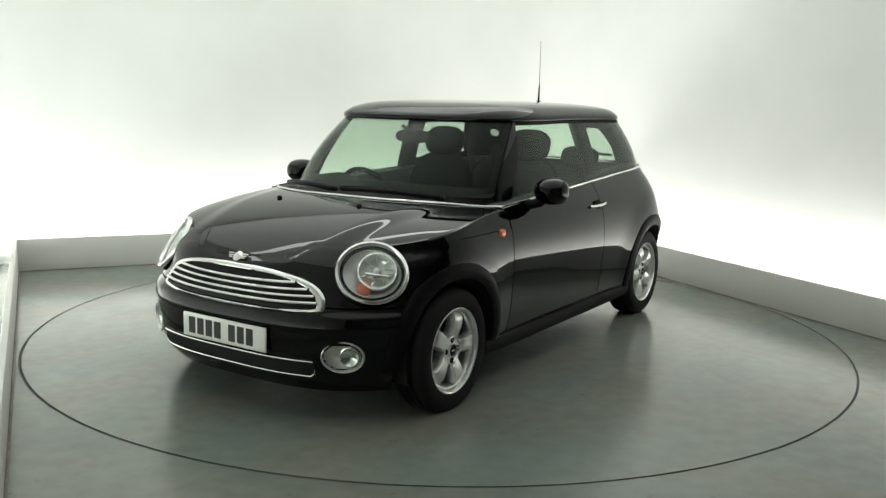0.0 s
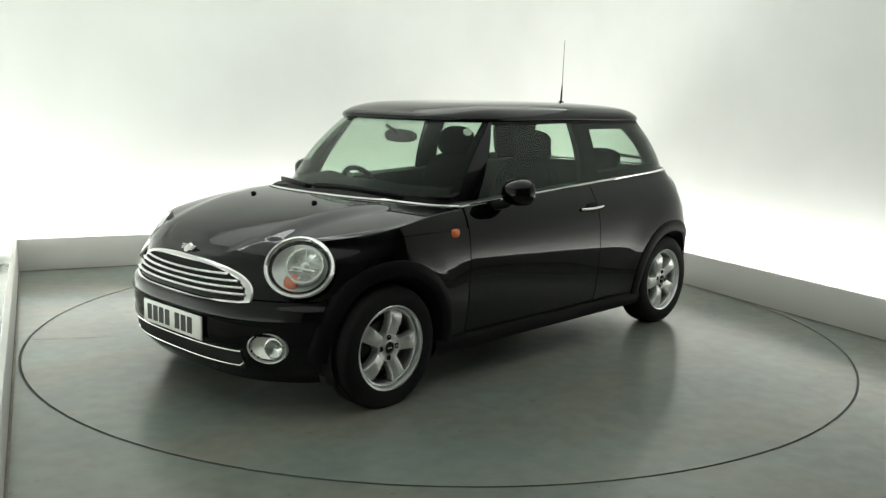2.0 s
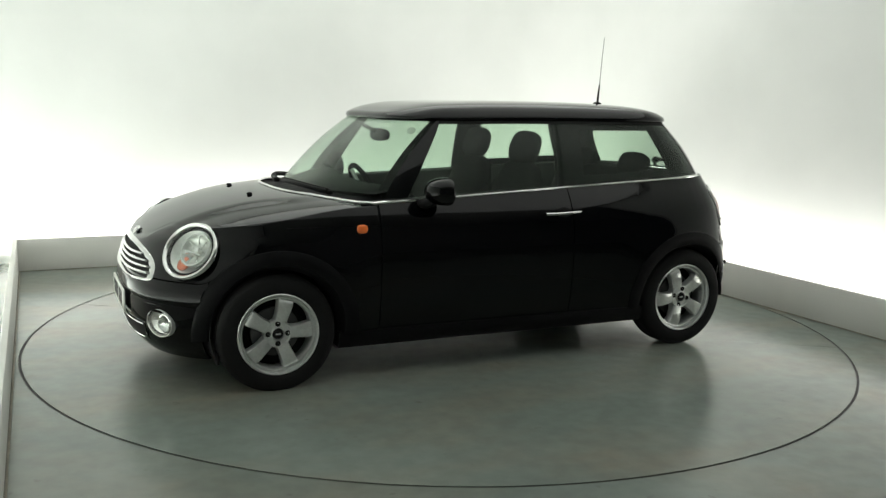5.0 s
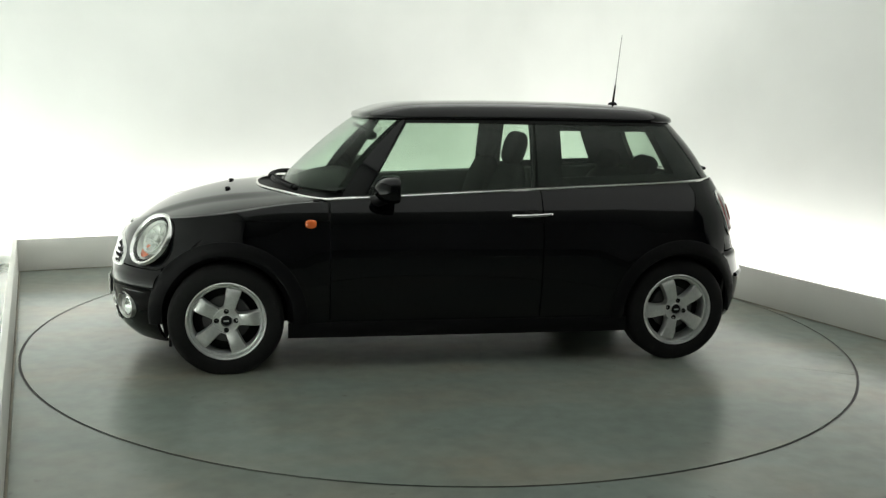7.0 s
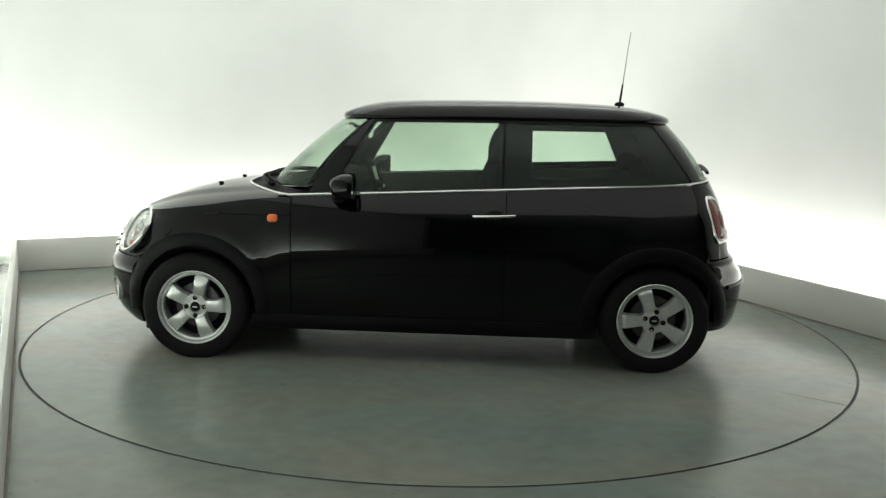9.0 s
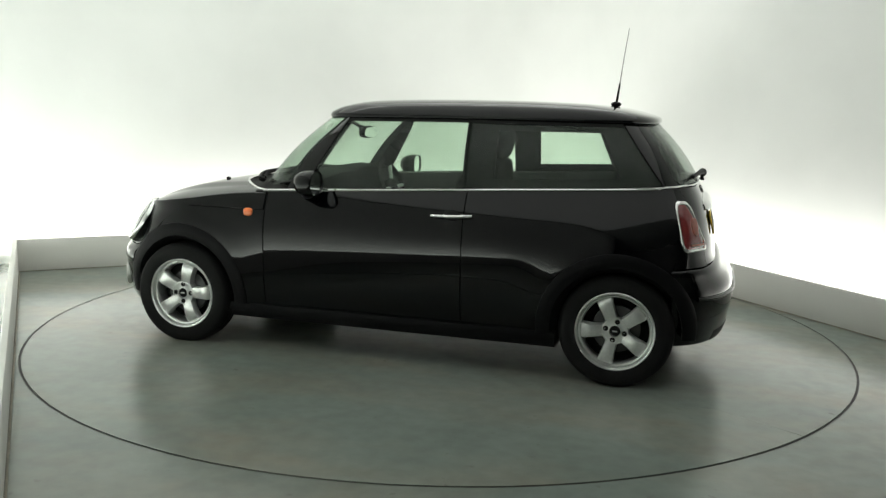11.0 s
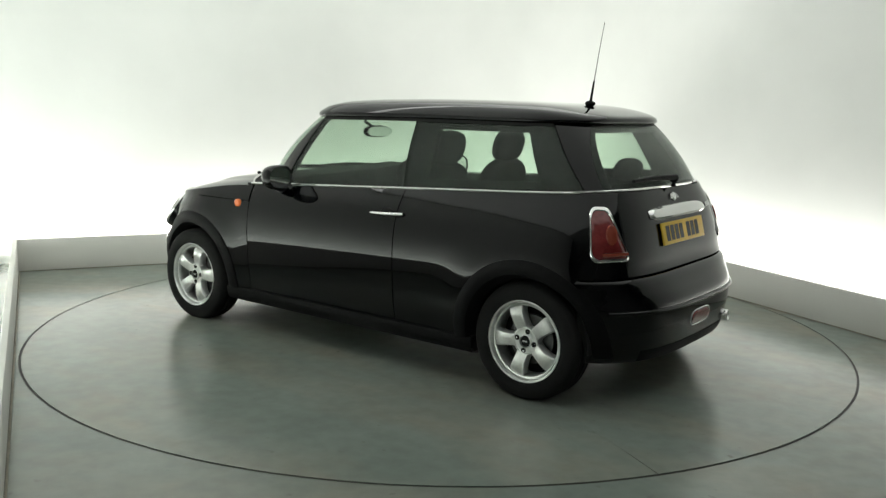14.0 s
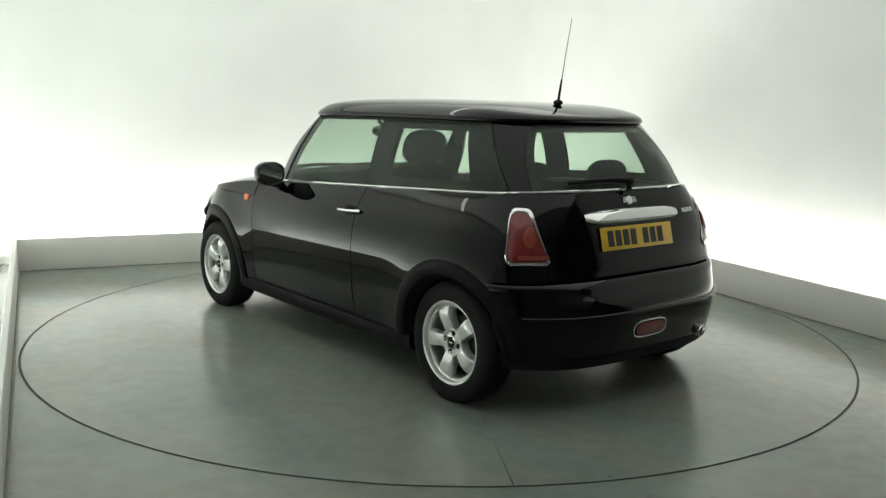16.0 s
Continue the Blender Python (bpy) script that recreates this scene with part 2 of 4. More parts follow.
def room():
    # floor: one sheet with the turntable's round pit in it
    bm = bmesh.new()
    seg = 128
    ring = [(2.452 * math.cos(k * math.tau / seg), 2.452 * math.sin(k * math.tau / seg)) for k in range(seg)]
    far = []
    for x, y in ring:
        s = 9.5 / max(abs(x), abs(y))
        far.append((x * s, y * s, 0))
    grid(bm, [far, [(x * 1.1, y * 1.1, 0) for x, y in ring], [(x, y, 0) for x, y in ring], [(x, y, -0.12) for x, y in ring], [(0, 0, -0.12)] * seg], close=True)
    bmesh.ops.remove_doubles(bm, verts=bm.verts, dist=1e-5)
    tagged(link("floor", bm, M_FLOOR, auto=30), "grey-green painted floor with scuffs round a round pit", "floor", kind="structure")
    # dark seal lining the pit's edge
    bm = bmesh.new()
    grid(bm, [[(r * math.cos(k * math.tau / seg), r * math.sin(k * math.tau / seg), z) for k in range(seg)] for r, z in ((2.4518, -0.03), (2.4518, -0.0035), (2.4375, -0.0035), (2.4375, -0.03))], close=True)
    tagged(link("edge_seal", bm, M_SEAL), "dark seal in the gap round the turntable", "seal", kind="structure")

    def slab(name, x0, x1, y0, y1, z0, z1, material, label, cat, bevel=0.0):
        bm = box(bmesh.new(), x0, x1, y0, y1, z0, z1, bevel)
        ob = tagged(link(name, bm, material, auto=30), label, cat, kind="structure")
        ob.matrix_world = ROOM_M
        return ob
    h, t = 0.255, 0.035
    slab("low_board_back", -2.403 - t, XR + t, YB, YB + t, 0, h, M_BOARD, "low off-white board hiding the wall lights", "board", 0.004)
    slab("low_board_right", XR, XR + t, -3.4, YB - 0.003, 0, h, M_BOARD, "low off-white board hiding the wall lights", "board", 0.004)
    lb = slab("low_board_left", -t, 0, -7.0, -0.003, 0, h, M_BOARD, "low off-white board hiding the wall lights", "board", 0.004)
    lb.matrix_world = ROOM_M @ Matrix.Translation((-2.403, YB, 0)) @ Matrix.Rotation(radians(-1.6), 4, "Z")
    slab("floor_joint_back", -2.40, XR - 0.012, YB - 0.010, YB - 0.002, 0.0, 0.005, M_GRIME, "dirty joint at the foot of the low board", "joint")
    slab("floor_joint_right", XR - 0.012, XR - 0.002, -3.4, YB - 0.012, 0.0, 0.005, M_GRIME, "dirty joint at the foot of the low board", "joint")
    fj = slab("floor_joint_left", 0.002, 0.011, -7.0, -0.012, 0.0, 0.005, M_GRIME, "dirty joint at the foot of the low board", "joint")
    fj.matrix_world = lb.matrix_world
    # one white wall running round three sides with a rounded inner corner
    bm = bmesh.new()
    rad = 0.55
    path = [(WXL, -4.6)]
    for k in range(9):
        a = math.pi - k / 8 * math.pi / 2
        path.append((WXL + rad + rad * math.cos(a), WYB - rad + rad * math.sin(a)))
    for k in range(9):
        a = math.pi / 2 - k / 8 * math.pi / 2
        path.append((WXR - rad + rad * math.cos(a), WYB - rad + rad * math.sin(a)))
    path.append((WXR, -3.4))
    lev = [0, 0.5, 1, 1.5, 2, 2.5, 2.9, CEIL]
    inner = [[(x, y, z) for x, y in path] for z in lev]
    outer = [[(x + math.copysign(0.12, x), y + 0.12, z) for x, y in path] for z in lev]
    grid(bm, inner)
    grid(bm, outer, flip=True)
    w = tagged(link("wall_cove", bm, M_WALL), "smooth white studio wall glowing above the lights", "wall", kind="structure")
    w.matrix_world = ROOM_M
    # three unseen walls, added for the car's flanks to reflect
    slab("wall_front", WXL - 3.5, WXR + 3.5, YF - 0.1, YF, 0, CEIL, M_SURROUND, "unseen grey wall added behind the lens", "wall")
    slab("wall_left_unseen", WXL - 3.6, WXL - 3.5, YF, -4.0, 0, CEIL, M_SURROUND, "unseen grey side wall added beside the open front", "wall")
    slab("wall_right_unseen", WXR + 3.5, WXR + 3.6, YF, -2.8, 0, CEIL, M_SURROUND, "unseen grey side wall added beside the open front", "wall")
    slab("wall_left_return", WXL - 3.5, WXL - 0.01, -4.7, -4.6, 0, CEIL, M_SURROUND, "dark end of the studio wall", "wall")
    slab("wall_right_return", WXR + 0.01, WXR + 3.5, -3.5, -3.4, 0, CEIL, M_SURROUND, "dark end of the studio wall", "wall")
    slab("ceiling", WXL - 3.6, WXR + 3.6, YF - 0.1, WYB + 0.2, CEIL, CEIL + 0.1, M_CEIL, "pale studio ceiling", "ceiling")


def turntable():
    e = new("turntable")
    tagged(e, "round grey-green painted turntable flush with the floor", "turntable")
    # two half discs with a straight joint between them
    for s in (1, -1):
        bm = bmesh.new()
        a0 = radians(-32.2)
        n = 80
        rim = [(R_DISC * math.cos(a0 + s * math.pi * k / n), R_DISC * math.sin(a0 + s * math.pi * k / n)) for k in range(n + 1)]
        d, q = Vector((math.cos(a0), math.sin(a0))), Vector((-math.sin(a0), math.cos(a0))) * s
        # the joint stands open near the rim and is filled towards the middle
        rim = [Vector(p) + q * 0.0028 for p in rim] + [d * x + q * g for x, g in ((-2.2, 0.0010), (-1.9, 0.0003), (-0.9, 0.0002), (0.9, 0.0002), (1.9, 0.0003), (2.2, 0.0010))]
        top = [bm.verts.new((x, y, 0)) for x, y in rim]
        bot = [bm.verts.new((x, y, -0.05)) for x, y in rim]
        bm.faces.new(top if s > 0 else top[::-1])
        bm.faces.new(bot[::-1] if s > 0 else bot)
        for i in range(len(rim)):
            j = (i + 1) % len(rim)
            f = (bot[i], bot[j], top[j], top[i])
            bm.faces.new(f if s > 0 else f[::-1])
        part("half_disc", bm, M_DISC, e, "", smooth=False)
    bm = lathe(bmesh.new(), [(0.001, -0.11), (2.2, -0.11), (2.2, -0.055), (0.001, -0.055)], 96)
    bmesh.ops.transform(bm, matrix=Matrix.Rotation(radians(90), 4, "X"), verts=bm.verts)
    part("drive_plate", bm, M_GAP, e)
    return e


room()
TABLE = turntable()

# ---------- the car: x forward, y to its left, z up, between the axles ----------
CAR = new("car")
tagged(CAR, "small black three-door hatchback parked on the turntable", "car")
AXLE, HUBZ, TYRE_R = 1.2335, 0.29, 0.30
ARCH_R = 0.337
W_Z = ((0.14, 0.75), (0.22, 0.79), (0.35, 0.820), (0.50, 0.834), (0.62, 0.8385), (0.74, 0.829), (0.84, 0.802), (0.92, 0.757), (0.97, 0.722), (1.03, 0.69))
XF_Z = ((0.14, 1.79), (0.2, 1.845), (0.3, 1.875), (0.42, 1.882), (0.5, 1.868), (0.56, 1.852), (0.62, 1.836), (0.67, 1.818), (0.71, 1.79), (0.76, 1.72))
XR_Z = ((0.16, 1.70), (0.22, 1.755), (0.34, 1.79), (0.45, 1.80), (0.49, 1.798), (0.525, 1.782), (0.57, 1.742), (0.60, 1.722), (0.635, 1.697), (0.72, 1.677), (0.86, 1.640), (0.96, 1.602), (1.02, 1.572), (1.05, 1.56))
CF, CR = 1.05, -1.0


def belt(x):
    return 0.944 - 0.051 * x


def swell(x, z):
    """Outward bulge of the flanks round the wheel openings."""
    o = 0.0
    for cx in (AXLE, -AXLE):
        d = math.hypot(x - cx, (z - HUBZ) * 0.95)
        o += 0.016 * math.exp(-((d - 0.37) / 0.105) ** 2)
    return o


def nose_n(z):
    return 3.05 - 0.53 * sm(z, 0.45, 0.62)


def body_pt(u, z, off=0.0):
    """Body side at u (0 nose, 1 to 2 flank, 3 tail; negative on the right) and height z, moved outwards by off."""
    s, a = (1 if u >= 0 else -1), abs(u)
    w = curve(z, W_Z) - 0.006 + off
    if a <= 1:
        n = nose_n(z)
        c, q = math.cos(a * math.pi / 2), math.sin(a * math.pi / 2)
        x, y = CF + (curve(z, XF_Z) + off - CF) * max(c, 0) ** (2 / n), w * q ** (2 / n)
    elif a <= 2:
        x, y = CF + (CR - CF) * (a - 1), w
    else:
        n = 3.3 + 0.9 * sm(z, 0.50, 0.64)
        c, q = math.cos((3 - a) * math.pi / 2), math.sin((3 - a) * math.pi / 2)
        x, y = CR - (curve(z, XR_Z) + off + CR) * max(c, 0) ** (2 / n), w * q ** (2 / n)
    return Vector((x, s * (y + swell(x, z) * sm(y, 0.45, 0.75)), z))


def u_of_x(x, z):
    """The flank parameter whose body point has this x."""
    lo, hi = 0.0, 3.0
    for _ in range(30):
        mid = (lo + hi) / 2
        if body_pt(mid, z).x > x:
            lo = mid
        else:
            hi = mid
    return (lo + hi) / 2


def front_x(y, z, off=0.0):
    n = nose_n(z)
    w = curve(z, W_Z) - 0.006
    return CF + (curve(z, XF_Z) + off - CF) * max(0.0, 1 - (abs(y) / w) ** n) ** (1 / n)


def rear_x(y, z, off=0.0):
    n = 3.3 + 0.9 * sm(z, 0.50, 0.64)
    w = curve(z, W_Z) - 0.006
    return CR - (curve(z, XR_Z) + off + CR) * max(0.0, 1 - (abs(y) / w) ** n) ** (1 / n)


HC = ((0.5, 0.955), (0.9, 0.938), (1.12, 0.917), (1.33, 0.886), (1.5, 0.842), (1.62, 0.797), (1.73, 0.742), (1.80, 0.695), (1.9, 0.62))


def hood_z(x, y):
    w = 0.80
    a = abs(y)
    drop = (0.026 + 0.012 * sm(x, 0.8, 1.5)) * (a / 0.7) ** 2.2 + 0.024 * (a / w) ** 6
    bulge = 0.013 * (1 - sm(a, 0.36 + 0.12 * sm(x, 1.75, 0.9), 0.50 + 0.12 * sm(x, 1.75, 0.9))) * sm(x, 1.86, 1.6) * (0.3 + 0.7 * sm(x, 0.8, 1.3))
    return curve(x, HC) - drop + bulge - 0.006


def top_edge(u):
    z = 0.75
    for _ in range(60):
        p = body_pt(u, z)
        z = z * 0.7 + 0.3 * hood_z(p.x, p.y)
    return z


def arch_bottom(x, sill):
    for cx in (AXLE, -AXLE):
        d = abs(x - cx)
        if d < ARCH_R:
            return max(sill, HUBZ + math.sqrt(ARCH_R**2 - d * d))
    return sill


def mirrored(fn, name, material, label="", auto=40, parent=None):
    """Build fn(side) for the car's left (+1) and right (-1) flank."""
    out = []
    for side in (1, -1):
        bm = fn(side)
        bmesh.ops.recalc_face_normals(bm, faces=bm.faces)
        out.append(part(name, bm, material, parent or CAR, label, auto=auto))
    return out


def skirted(bm, rows, depth=0.018):
    """A panel from rows of points with its rim turned inwards towards the car's middle."""
    def inward(p):
        q = Vector(p)
        c = Vector((max(-1.2, min(1.1, q.x)), 0, max(0.3, min(0.8, q.z))))
        return q + (c - q).normalized() * depth
    vs = grid(bm, rows)
    rim = [v for v in vs[0]] + [r[-1] for r in vs[1:]] + vs[-1][-2::-1] + [r[0] for r in vs[-2:0:-1]]
    inner = [bm.verts.new(inward(v.co)) for v in rim]
    for i in range(len(rim)):
        j = (i + 1) % len(rim)
        bm.faces.new((rim[i], rim[j], inner[j], inner[i]))
    return bm


def arch_xs(x0, x1, n=18):
    """x stations between x0 and x1, close together round the wheel openings."""
    xs = {round(x0 + (x1 - x0) * i / n, 5) for i in range(n + 1)}
    for cx in (AXLE, -AXLE):
        for k in range(33):
            x = cx + ARCH_R * 0.9999 * math.cos(math.pi * k / 32)
            if min(x0, x1) < x < max(x0, x1):
                xs.add(round(x, 5))
    return sorted(xs, reverse=True)


def hood_seam(u):
    a = abs(u)
    return 0.535 + 0.262 * sm(a, 0.60, 0.92)


DOOR_F, DOOR_R, GAP = 0.715, -0.425, 0.003


def flank_panel(x0, x1, zlo, zhi, n=18, nz=16):
    def make(side):
        rows = []
        for x in arch_xs(x0, x1, n):
            a, b = zlo(x), zhi(x)
            row = []
            for k in range(nz + 1):
                z = a + (b - a) * k / nz
                p = body_pt(u_of_x(x, z), z)
                row.append((p.x, side * p.y, p.z))
            rows.append(row)
        return skirted(bmesh.new(), rows)
    return make


def seam_z_at(x):
    """Height of the bonnet's side joint at x."""
    u = u_of_x(x, 0.7)
    return hood_seam(u)


def fender_top(x):
    return (seam_z_at(x) if x > 0.9 else 0.797) - GAP


def lamp_frame(side):
    """Centre, sideways axis, upward axis and normal of a headlamp."""
    up = Vector((-0.150, -side * 0.06, 0.25)).normalized()
    n = Vector((0.72, side * 0.51, 0.46))
    n = (n - up * n.dot(up)).normalized()
    return Vector((1.620, side * 0.627, 0.677)), up.cross(n).normalized() * side, up, n


def fog_frame(side):
    y, z = side * 0.585, 0.325
    n = Vector((0.86, side * 0.50, -0.04)).normalized()
    up = (Vector((0, 0, 1)) - n * n.z).normalized()
    return Vector((front_x(y, z) + 0.002, y, z)), up.cross(n).normalized() * side, up, n


def cut_oval(bm, c, ax, up, n, ra, rb):
    """Open an oval hole in a panel for a lamp."""
    gone = []
    for f in bm.faces:
        d = f.calc_center_median() - c
        if abs(d.dot(n)) < 0.12 and (d.dot(ax) / ra) ** 2 + (d.dot(up) / rb) ** 2 < 1:
            gone.append(f)
    bmesh.ops.delete(bm, geom=gone, context="FACES")


def make_panels():
    fx = 1.60
    mirrored(flank_panel(fx, DOOR_F + GAP, lambda x: arch_bottom(x, 0.24), fender_top, 14, 10), "front_fender", M_PAINT)
    mirrored(flank_panel(DOOR_F - GAP, DOOR_R + GAP, lambda x: 0.262, lambda x: belt(x) - 0.012, 14, 26), "door", M_PAINT)
    mirrored(flank_panel(DOOR_R - GAP, -1.56, lambda x: arch_bottom(x, 0.262) if x > -1.5 else 0.628, lambda x: belt(x) - 0.012, 22, 22), "rear_quarter", M_PAINT)
    # bonnet: side walls up to the edge, then over the top to the windscreen's foot
    bm = bmesh.new()
    ue = u_of_x(0.725, 0.82)
    us = [(-1 + 2 * i / 180) for i in range(181)]
    us = [ue * math.copysign(abs(t) ** 1.15, t) for t in us]
    rows = []
    for u in us:
        zt, zs = top_edge(u), hood_seam(u)
        if zs > zt - 0.01:
            zs = zt - 0.01
        row = []
        for k in range(17):
            z = zs + (zt - zs) * k / 16
            row.append(body_pt(u, z))
        F = row[-1]
        yc = 0.735 * math.copysign((abs(u) / ue) ** 0.85, u)
        C = Vector((cowl_x(yc), yc, 0))
        for k in range(1, 37):
            t = k / 36
            x, y = F.x + (C.x - F.x) * t, F.y + (C.y - F.y) * t
            row.append(Vector((x, y, hood_z(x, y) if k > 1 else (hood_z(x, y) * 0.75 + 0.25 * F.z))))
        rows.append(row)
    skirted(bm, rows, 0.012)
    for side in (1, -1):
        cut_oval(bm, *lamp_frame(side), 0.149, 0.136)
    bmesh.ops.recalc_face_normals(bm, faces=bm.faces)
    part("bonnet", bm, M_PAINT, CAR, auto=60)
    # front bumper
    bm = bmesh.new()
    rows = []
    ub = u_of_x(1.60, 0.4)
    for i in range(121):
        u = ub * (-1 + 2 * i / 120)
        lo, hi = 0.148, hood_seam(u) - 0.006
        row = []
        for k in range(41):
            z = lo + (hi - lo) * k / 40
            row.append(body_pt(u, z, 0.009 * sm(z, 0.425, 0.445) * (1 - sm(z, 0.495, 0.515)) * (1 - sm(abs(u), 0.62, 0.88))))
        rows.append(row)
    skirted(bm, rows)
    for side in (1, -1):
        cut_oval(bm, *fog_frame(side), 0.082, 0.056)
    bmesh.ops.recalc_face_normals(bm, faces=bm.faces)
    part("front_bumper", bm, M_PAINT, CAR)
    # tailgate
    bm = bmesh.new()
    rows = []
    for i in range(41):
        y = 0.585 * (-1 + 2 * i / 40)
        rows.append([(rear_x(y, z), y, z) for z in [0.632 + (belt(-1.5) - 0.012 - 0.632) * k / 18 for k in range(19)]])
    skirted(bm, rows)
    bmesh.ops.recalc_face_normals(bm, faces=bm.faces)
    part("tailgate", bm, M_PAINT, CAR)
    # rear corners between quarter and tailgate
    def corner(side):
        rows = []
        for i in range(13):
            t = i / 12
            row = []
            for k in range(17):
                z = 0.628 + (belt(-1.5) - 0.012 - 0.628) * k / 16
                ya = abs(body_pt(u_of_x(-1.562, z), z).y) if curve(z, XR_Z) > 1.575 else 0.60
                y = ya + (0.589 - ya) * t
                row.append((min(-1.562 if t == 0 else 0, rear_x(y, z)), side * y, z))
            rows.append(row)
        return skirted(bmesh.new(), rows)
    mirrored(corner, "rear_corner", M_PAINT)
    # rear bumper
    bm = bmesh.new()
    rows = []
    ur = u_of_x(-1.50, 0.4)
    for i in range(61):
        a = 3 - (3 - ur) * abs(-1 + 2 * i / 60)
        u = math.copysign(a, -1 + 2 * i / 60) if i != 30 else 3.0
        rows.append([body_pt(u, 0.225 + (0.605 - 0.225) * k / 20, 0.004) for k in range(21)] + [body_pt(u, 0.614, 0.0), body_pt(u, 0.622, -0.006), body_pt(u, 0.625, -0.03)])
    skirted(bm, rows)
    bmesh.ops.recalc_face_normals(bm, faces=bm.faces)
    part("rear_bumper", bm, M_PAINT, CAR)


def cowl_x(y):
    return 1.095 - 0.335 * (abs(y) / 0.735) ** 2.7


# greenhouse: a tapering ring from the belt to the roof
def lerp(a, b, t):
    return a + (b - a) * t


V_TOP = 1.312


def house_pt(u, v, off=0.0):
    """Glasshouse surface: u as on the body, v 0 at the belt and 1 under the roof."""
    s, a = (1 if u >= 0 else -1), abs(u)
    bow = 0.022 * math.sin(math.pi * v)
    w = lerp(0.716, 0.605, v) + bow * 0.7 + off
    cf, cr = lerp(0.20, -0.15, v), lerp(-0.95, -0.90, v)
    xf, xr = lerp(0.955, 0.512, v) + bow * 1.6 + off, lerp(-1.575, -1.335, v) - bow - off
    if a <= 1:
        n = lerp(2.8, 4.2, v)
        c, q = math.cos(a * math.pi / 2), math.sin(a * math.pi / 2)
        x, y = cf + (xf - cf) * max(c, 0) ** (2 / n), w * q ** (2 / n)
    elif a <= 2:
        x, y = lerp(cf, cr, a - 1), w
    else:
        n = lerp(3.3, 3.1, v)
        c, q = math.cos((3 - a) * math.pi / 2), math.sin((3 - a) * math.pi / 2)
        x, y = cr - (cr - xr) * max(c, 0) ** (2 / n), w * q ** (2 / n)
    z0 = belt(x) if x < 0.75 else belt(0.75) + 0.02 * sm(x, 0.75, 0.95)
    return Vector((x, s * y, lerp(z0, V_TOP + 0.012 * sm(x, 0.5, -0.5), v)))


def house_u(x, v):
    lo, hi = 0.0, 3.0
    for _ in range(30):
        mid = (lo + hi) / 2
        if house_pt(mid, v).x > x:
            lo = mid
        else:
            hi = mid
    return (lo + hi) / 2


def house_panel(ua, ub, v0=0.0, v1=1.0, off=0.0, thick=0.006, nu=24, nv=12, side=1, cross=False):
    """A pane or pillar between two boundary lines u(v); solid, thick metres deep."""
    bm = bmesh.new()
    def sheet(o):
        rows = []
        for i in range(nu + 1):
            row = []
            for k in range(nv + 1):
                v = lerp(v0, v1, k / nv)
                p = house_pt(lerp(ua(v), ub(v), i / nu), v, o)
                row.append((p.x, side * p.y, p.z))
            rows.append(row)
        return rows
    a, b = sheet(off), sheet(off - thick)
    va, vb = grid(bm, a), grid(bm, b)
    ra = va[0] + [r[-1] for r in va[1:]] + va[-1][-2::-1] + [r[0] for r in va[-2:0:-1]]
    rb = vb[0] + [r[-1] for r in vb[1:]] + vb[-1][-2::-1] + [r[0] for r in vb[-2:0:-1]]
    for i in range(len(ra)):
        j = (i + 1) % len(ra)
        bm.faces.new((ra[i], ra[j], rb[j], rb[i]))
    bmesh.ops.recalc_face_normals(bm, faces=bm.faces)
    return bm


def xline(x0, x1):
    """Boundary line: x at the belt and x under the roof."""
    return lambda v: house_u(lerp(x0, x1, v), v)


WS_U = 0.70          # windscreen edge
RG = xline(-1.485, -1.305)


def make_house():
    part("windscreen", house_panel(lambda v: -WS_U, lambda v: WS_U, 0.0, 1.0, nu=40), M_SCREEN, CAR, "green-tinted windscreen")
    A1 = xline(0.525, 0.30)
    for s in (1, -1):
        part("screen_border", house_panel(lambda v: 0.632, lambda v: WS_U, 0.0, 1.0, -0.008, 0.006, 8, 12, s), M_PILLAR, CAR, "black border of the windscreen")
        part("a_pillar", house_panel(lambda v: WS_U - 0.012, A1, 0.0, 1.0, 0.006, 0.035, 10, 12, s), M_PAINT, CAR)
        part("door_window", house_panel(A1, xline(-0.40, -0.40), 0.0, 1.0, 0.0, 0.005, 20, 10, s), M_GLASS, CAR, "green-tinted door window")
        part("b_pillar", house_panel(xline(-0.385, -0.385), xline(-0.555, -0.555), 0.0, 1.0, -0.012, 0.03, 6, 8, s), M_PILLAR, CAR)
        part("quarter_window", house_panel(xline(-0.41, -0.41), xline(-1.415, -1.19), 0.0, 1.0, 0.0, 0.005, 20, 10, s), M_GLASSD, CAR, "green-tinted rear side window")
        part("c_pillar", house_panel(xline(-1.24, -1.08), lambda v: lerp(RG(v), 3.0, 0.14), 0.0, 1.0, -0.010, 0.05, 12, 8, s), M_PILLAR, CAR)
        part("window_header", house_panel(xline(-0.50, -0.50), xline(-1.24, -1.10), 0.85, 1.0, -0.012, 0.03, 16, 3, s), M_PILLAR, CAR)
        part("window_ledge", house_panel(xline(-0.50, -0.50), xline(-1.27, -1.25), 0.0, 0.13, -0.012, 0.03, 16, 3, s), M_TRIM, CAR)
        part("c_pillar_cover", house_panel(xline(-1.421, -1.196), lambda v: RG(v) - 0.005, 0.0, 1.0, 0.002, 0.008, 8, 8, s), M_PAINT, CAR)
        part("window_seal", house_panel(A1, xline(-1.41, -1.19), 0.955, 1.0, 0.003, 0.02, 30, 3, s), M_GAP, CAR)
    for s in (1, -1):
        part("tailgate_header", house_panel(lambda v: RG(v), lambda v: 3.0, 0.86, 1.0, -0.012, 0.02, 12, 3, s), M_PILLAR, CAR)
    part("rear_window", full_rear(), M_GLASSD, CAR, "green-tinted rear window")


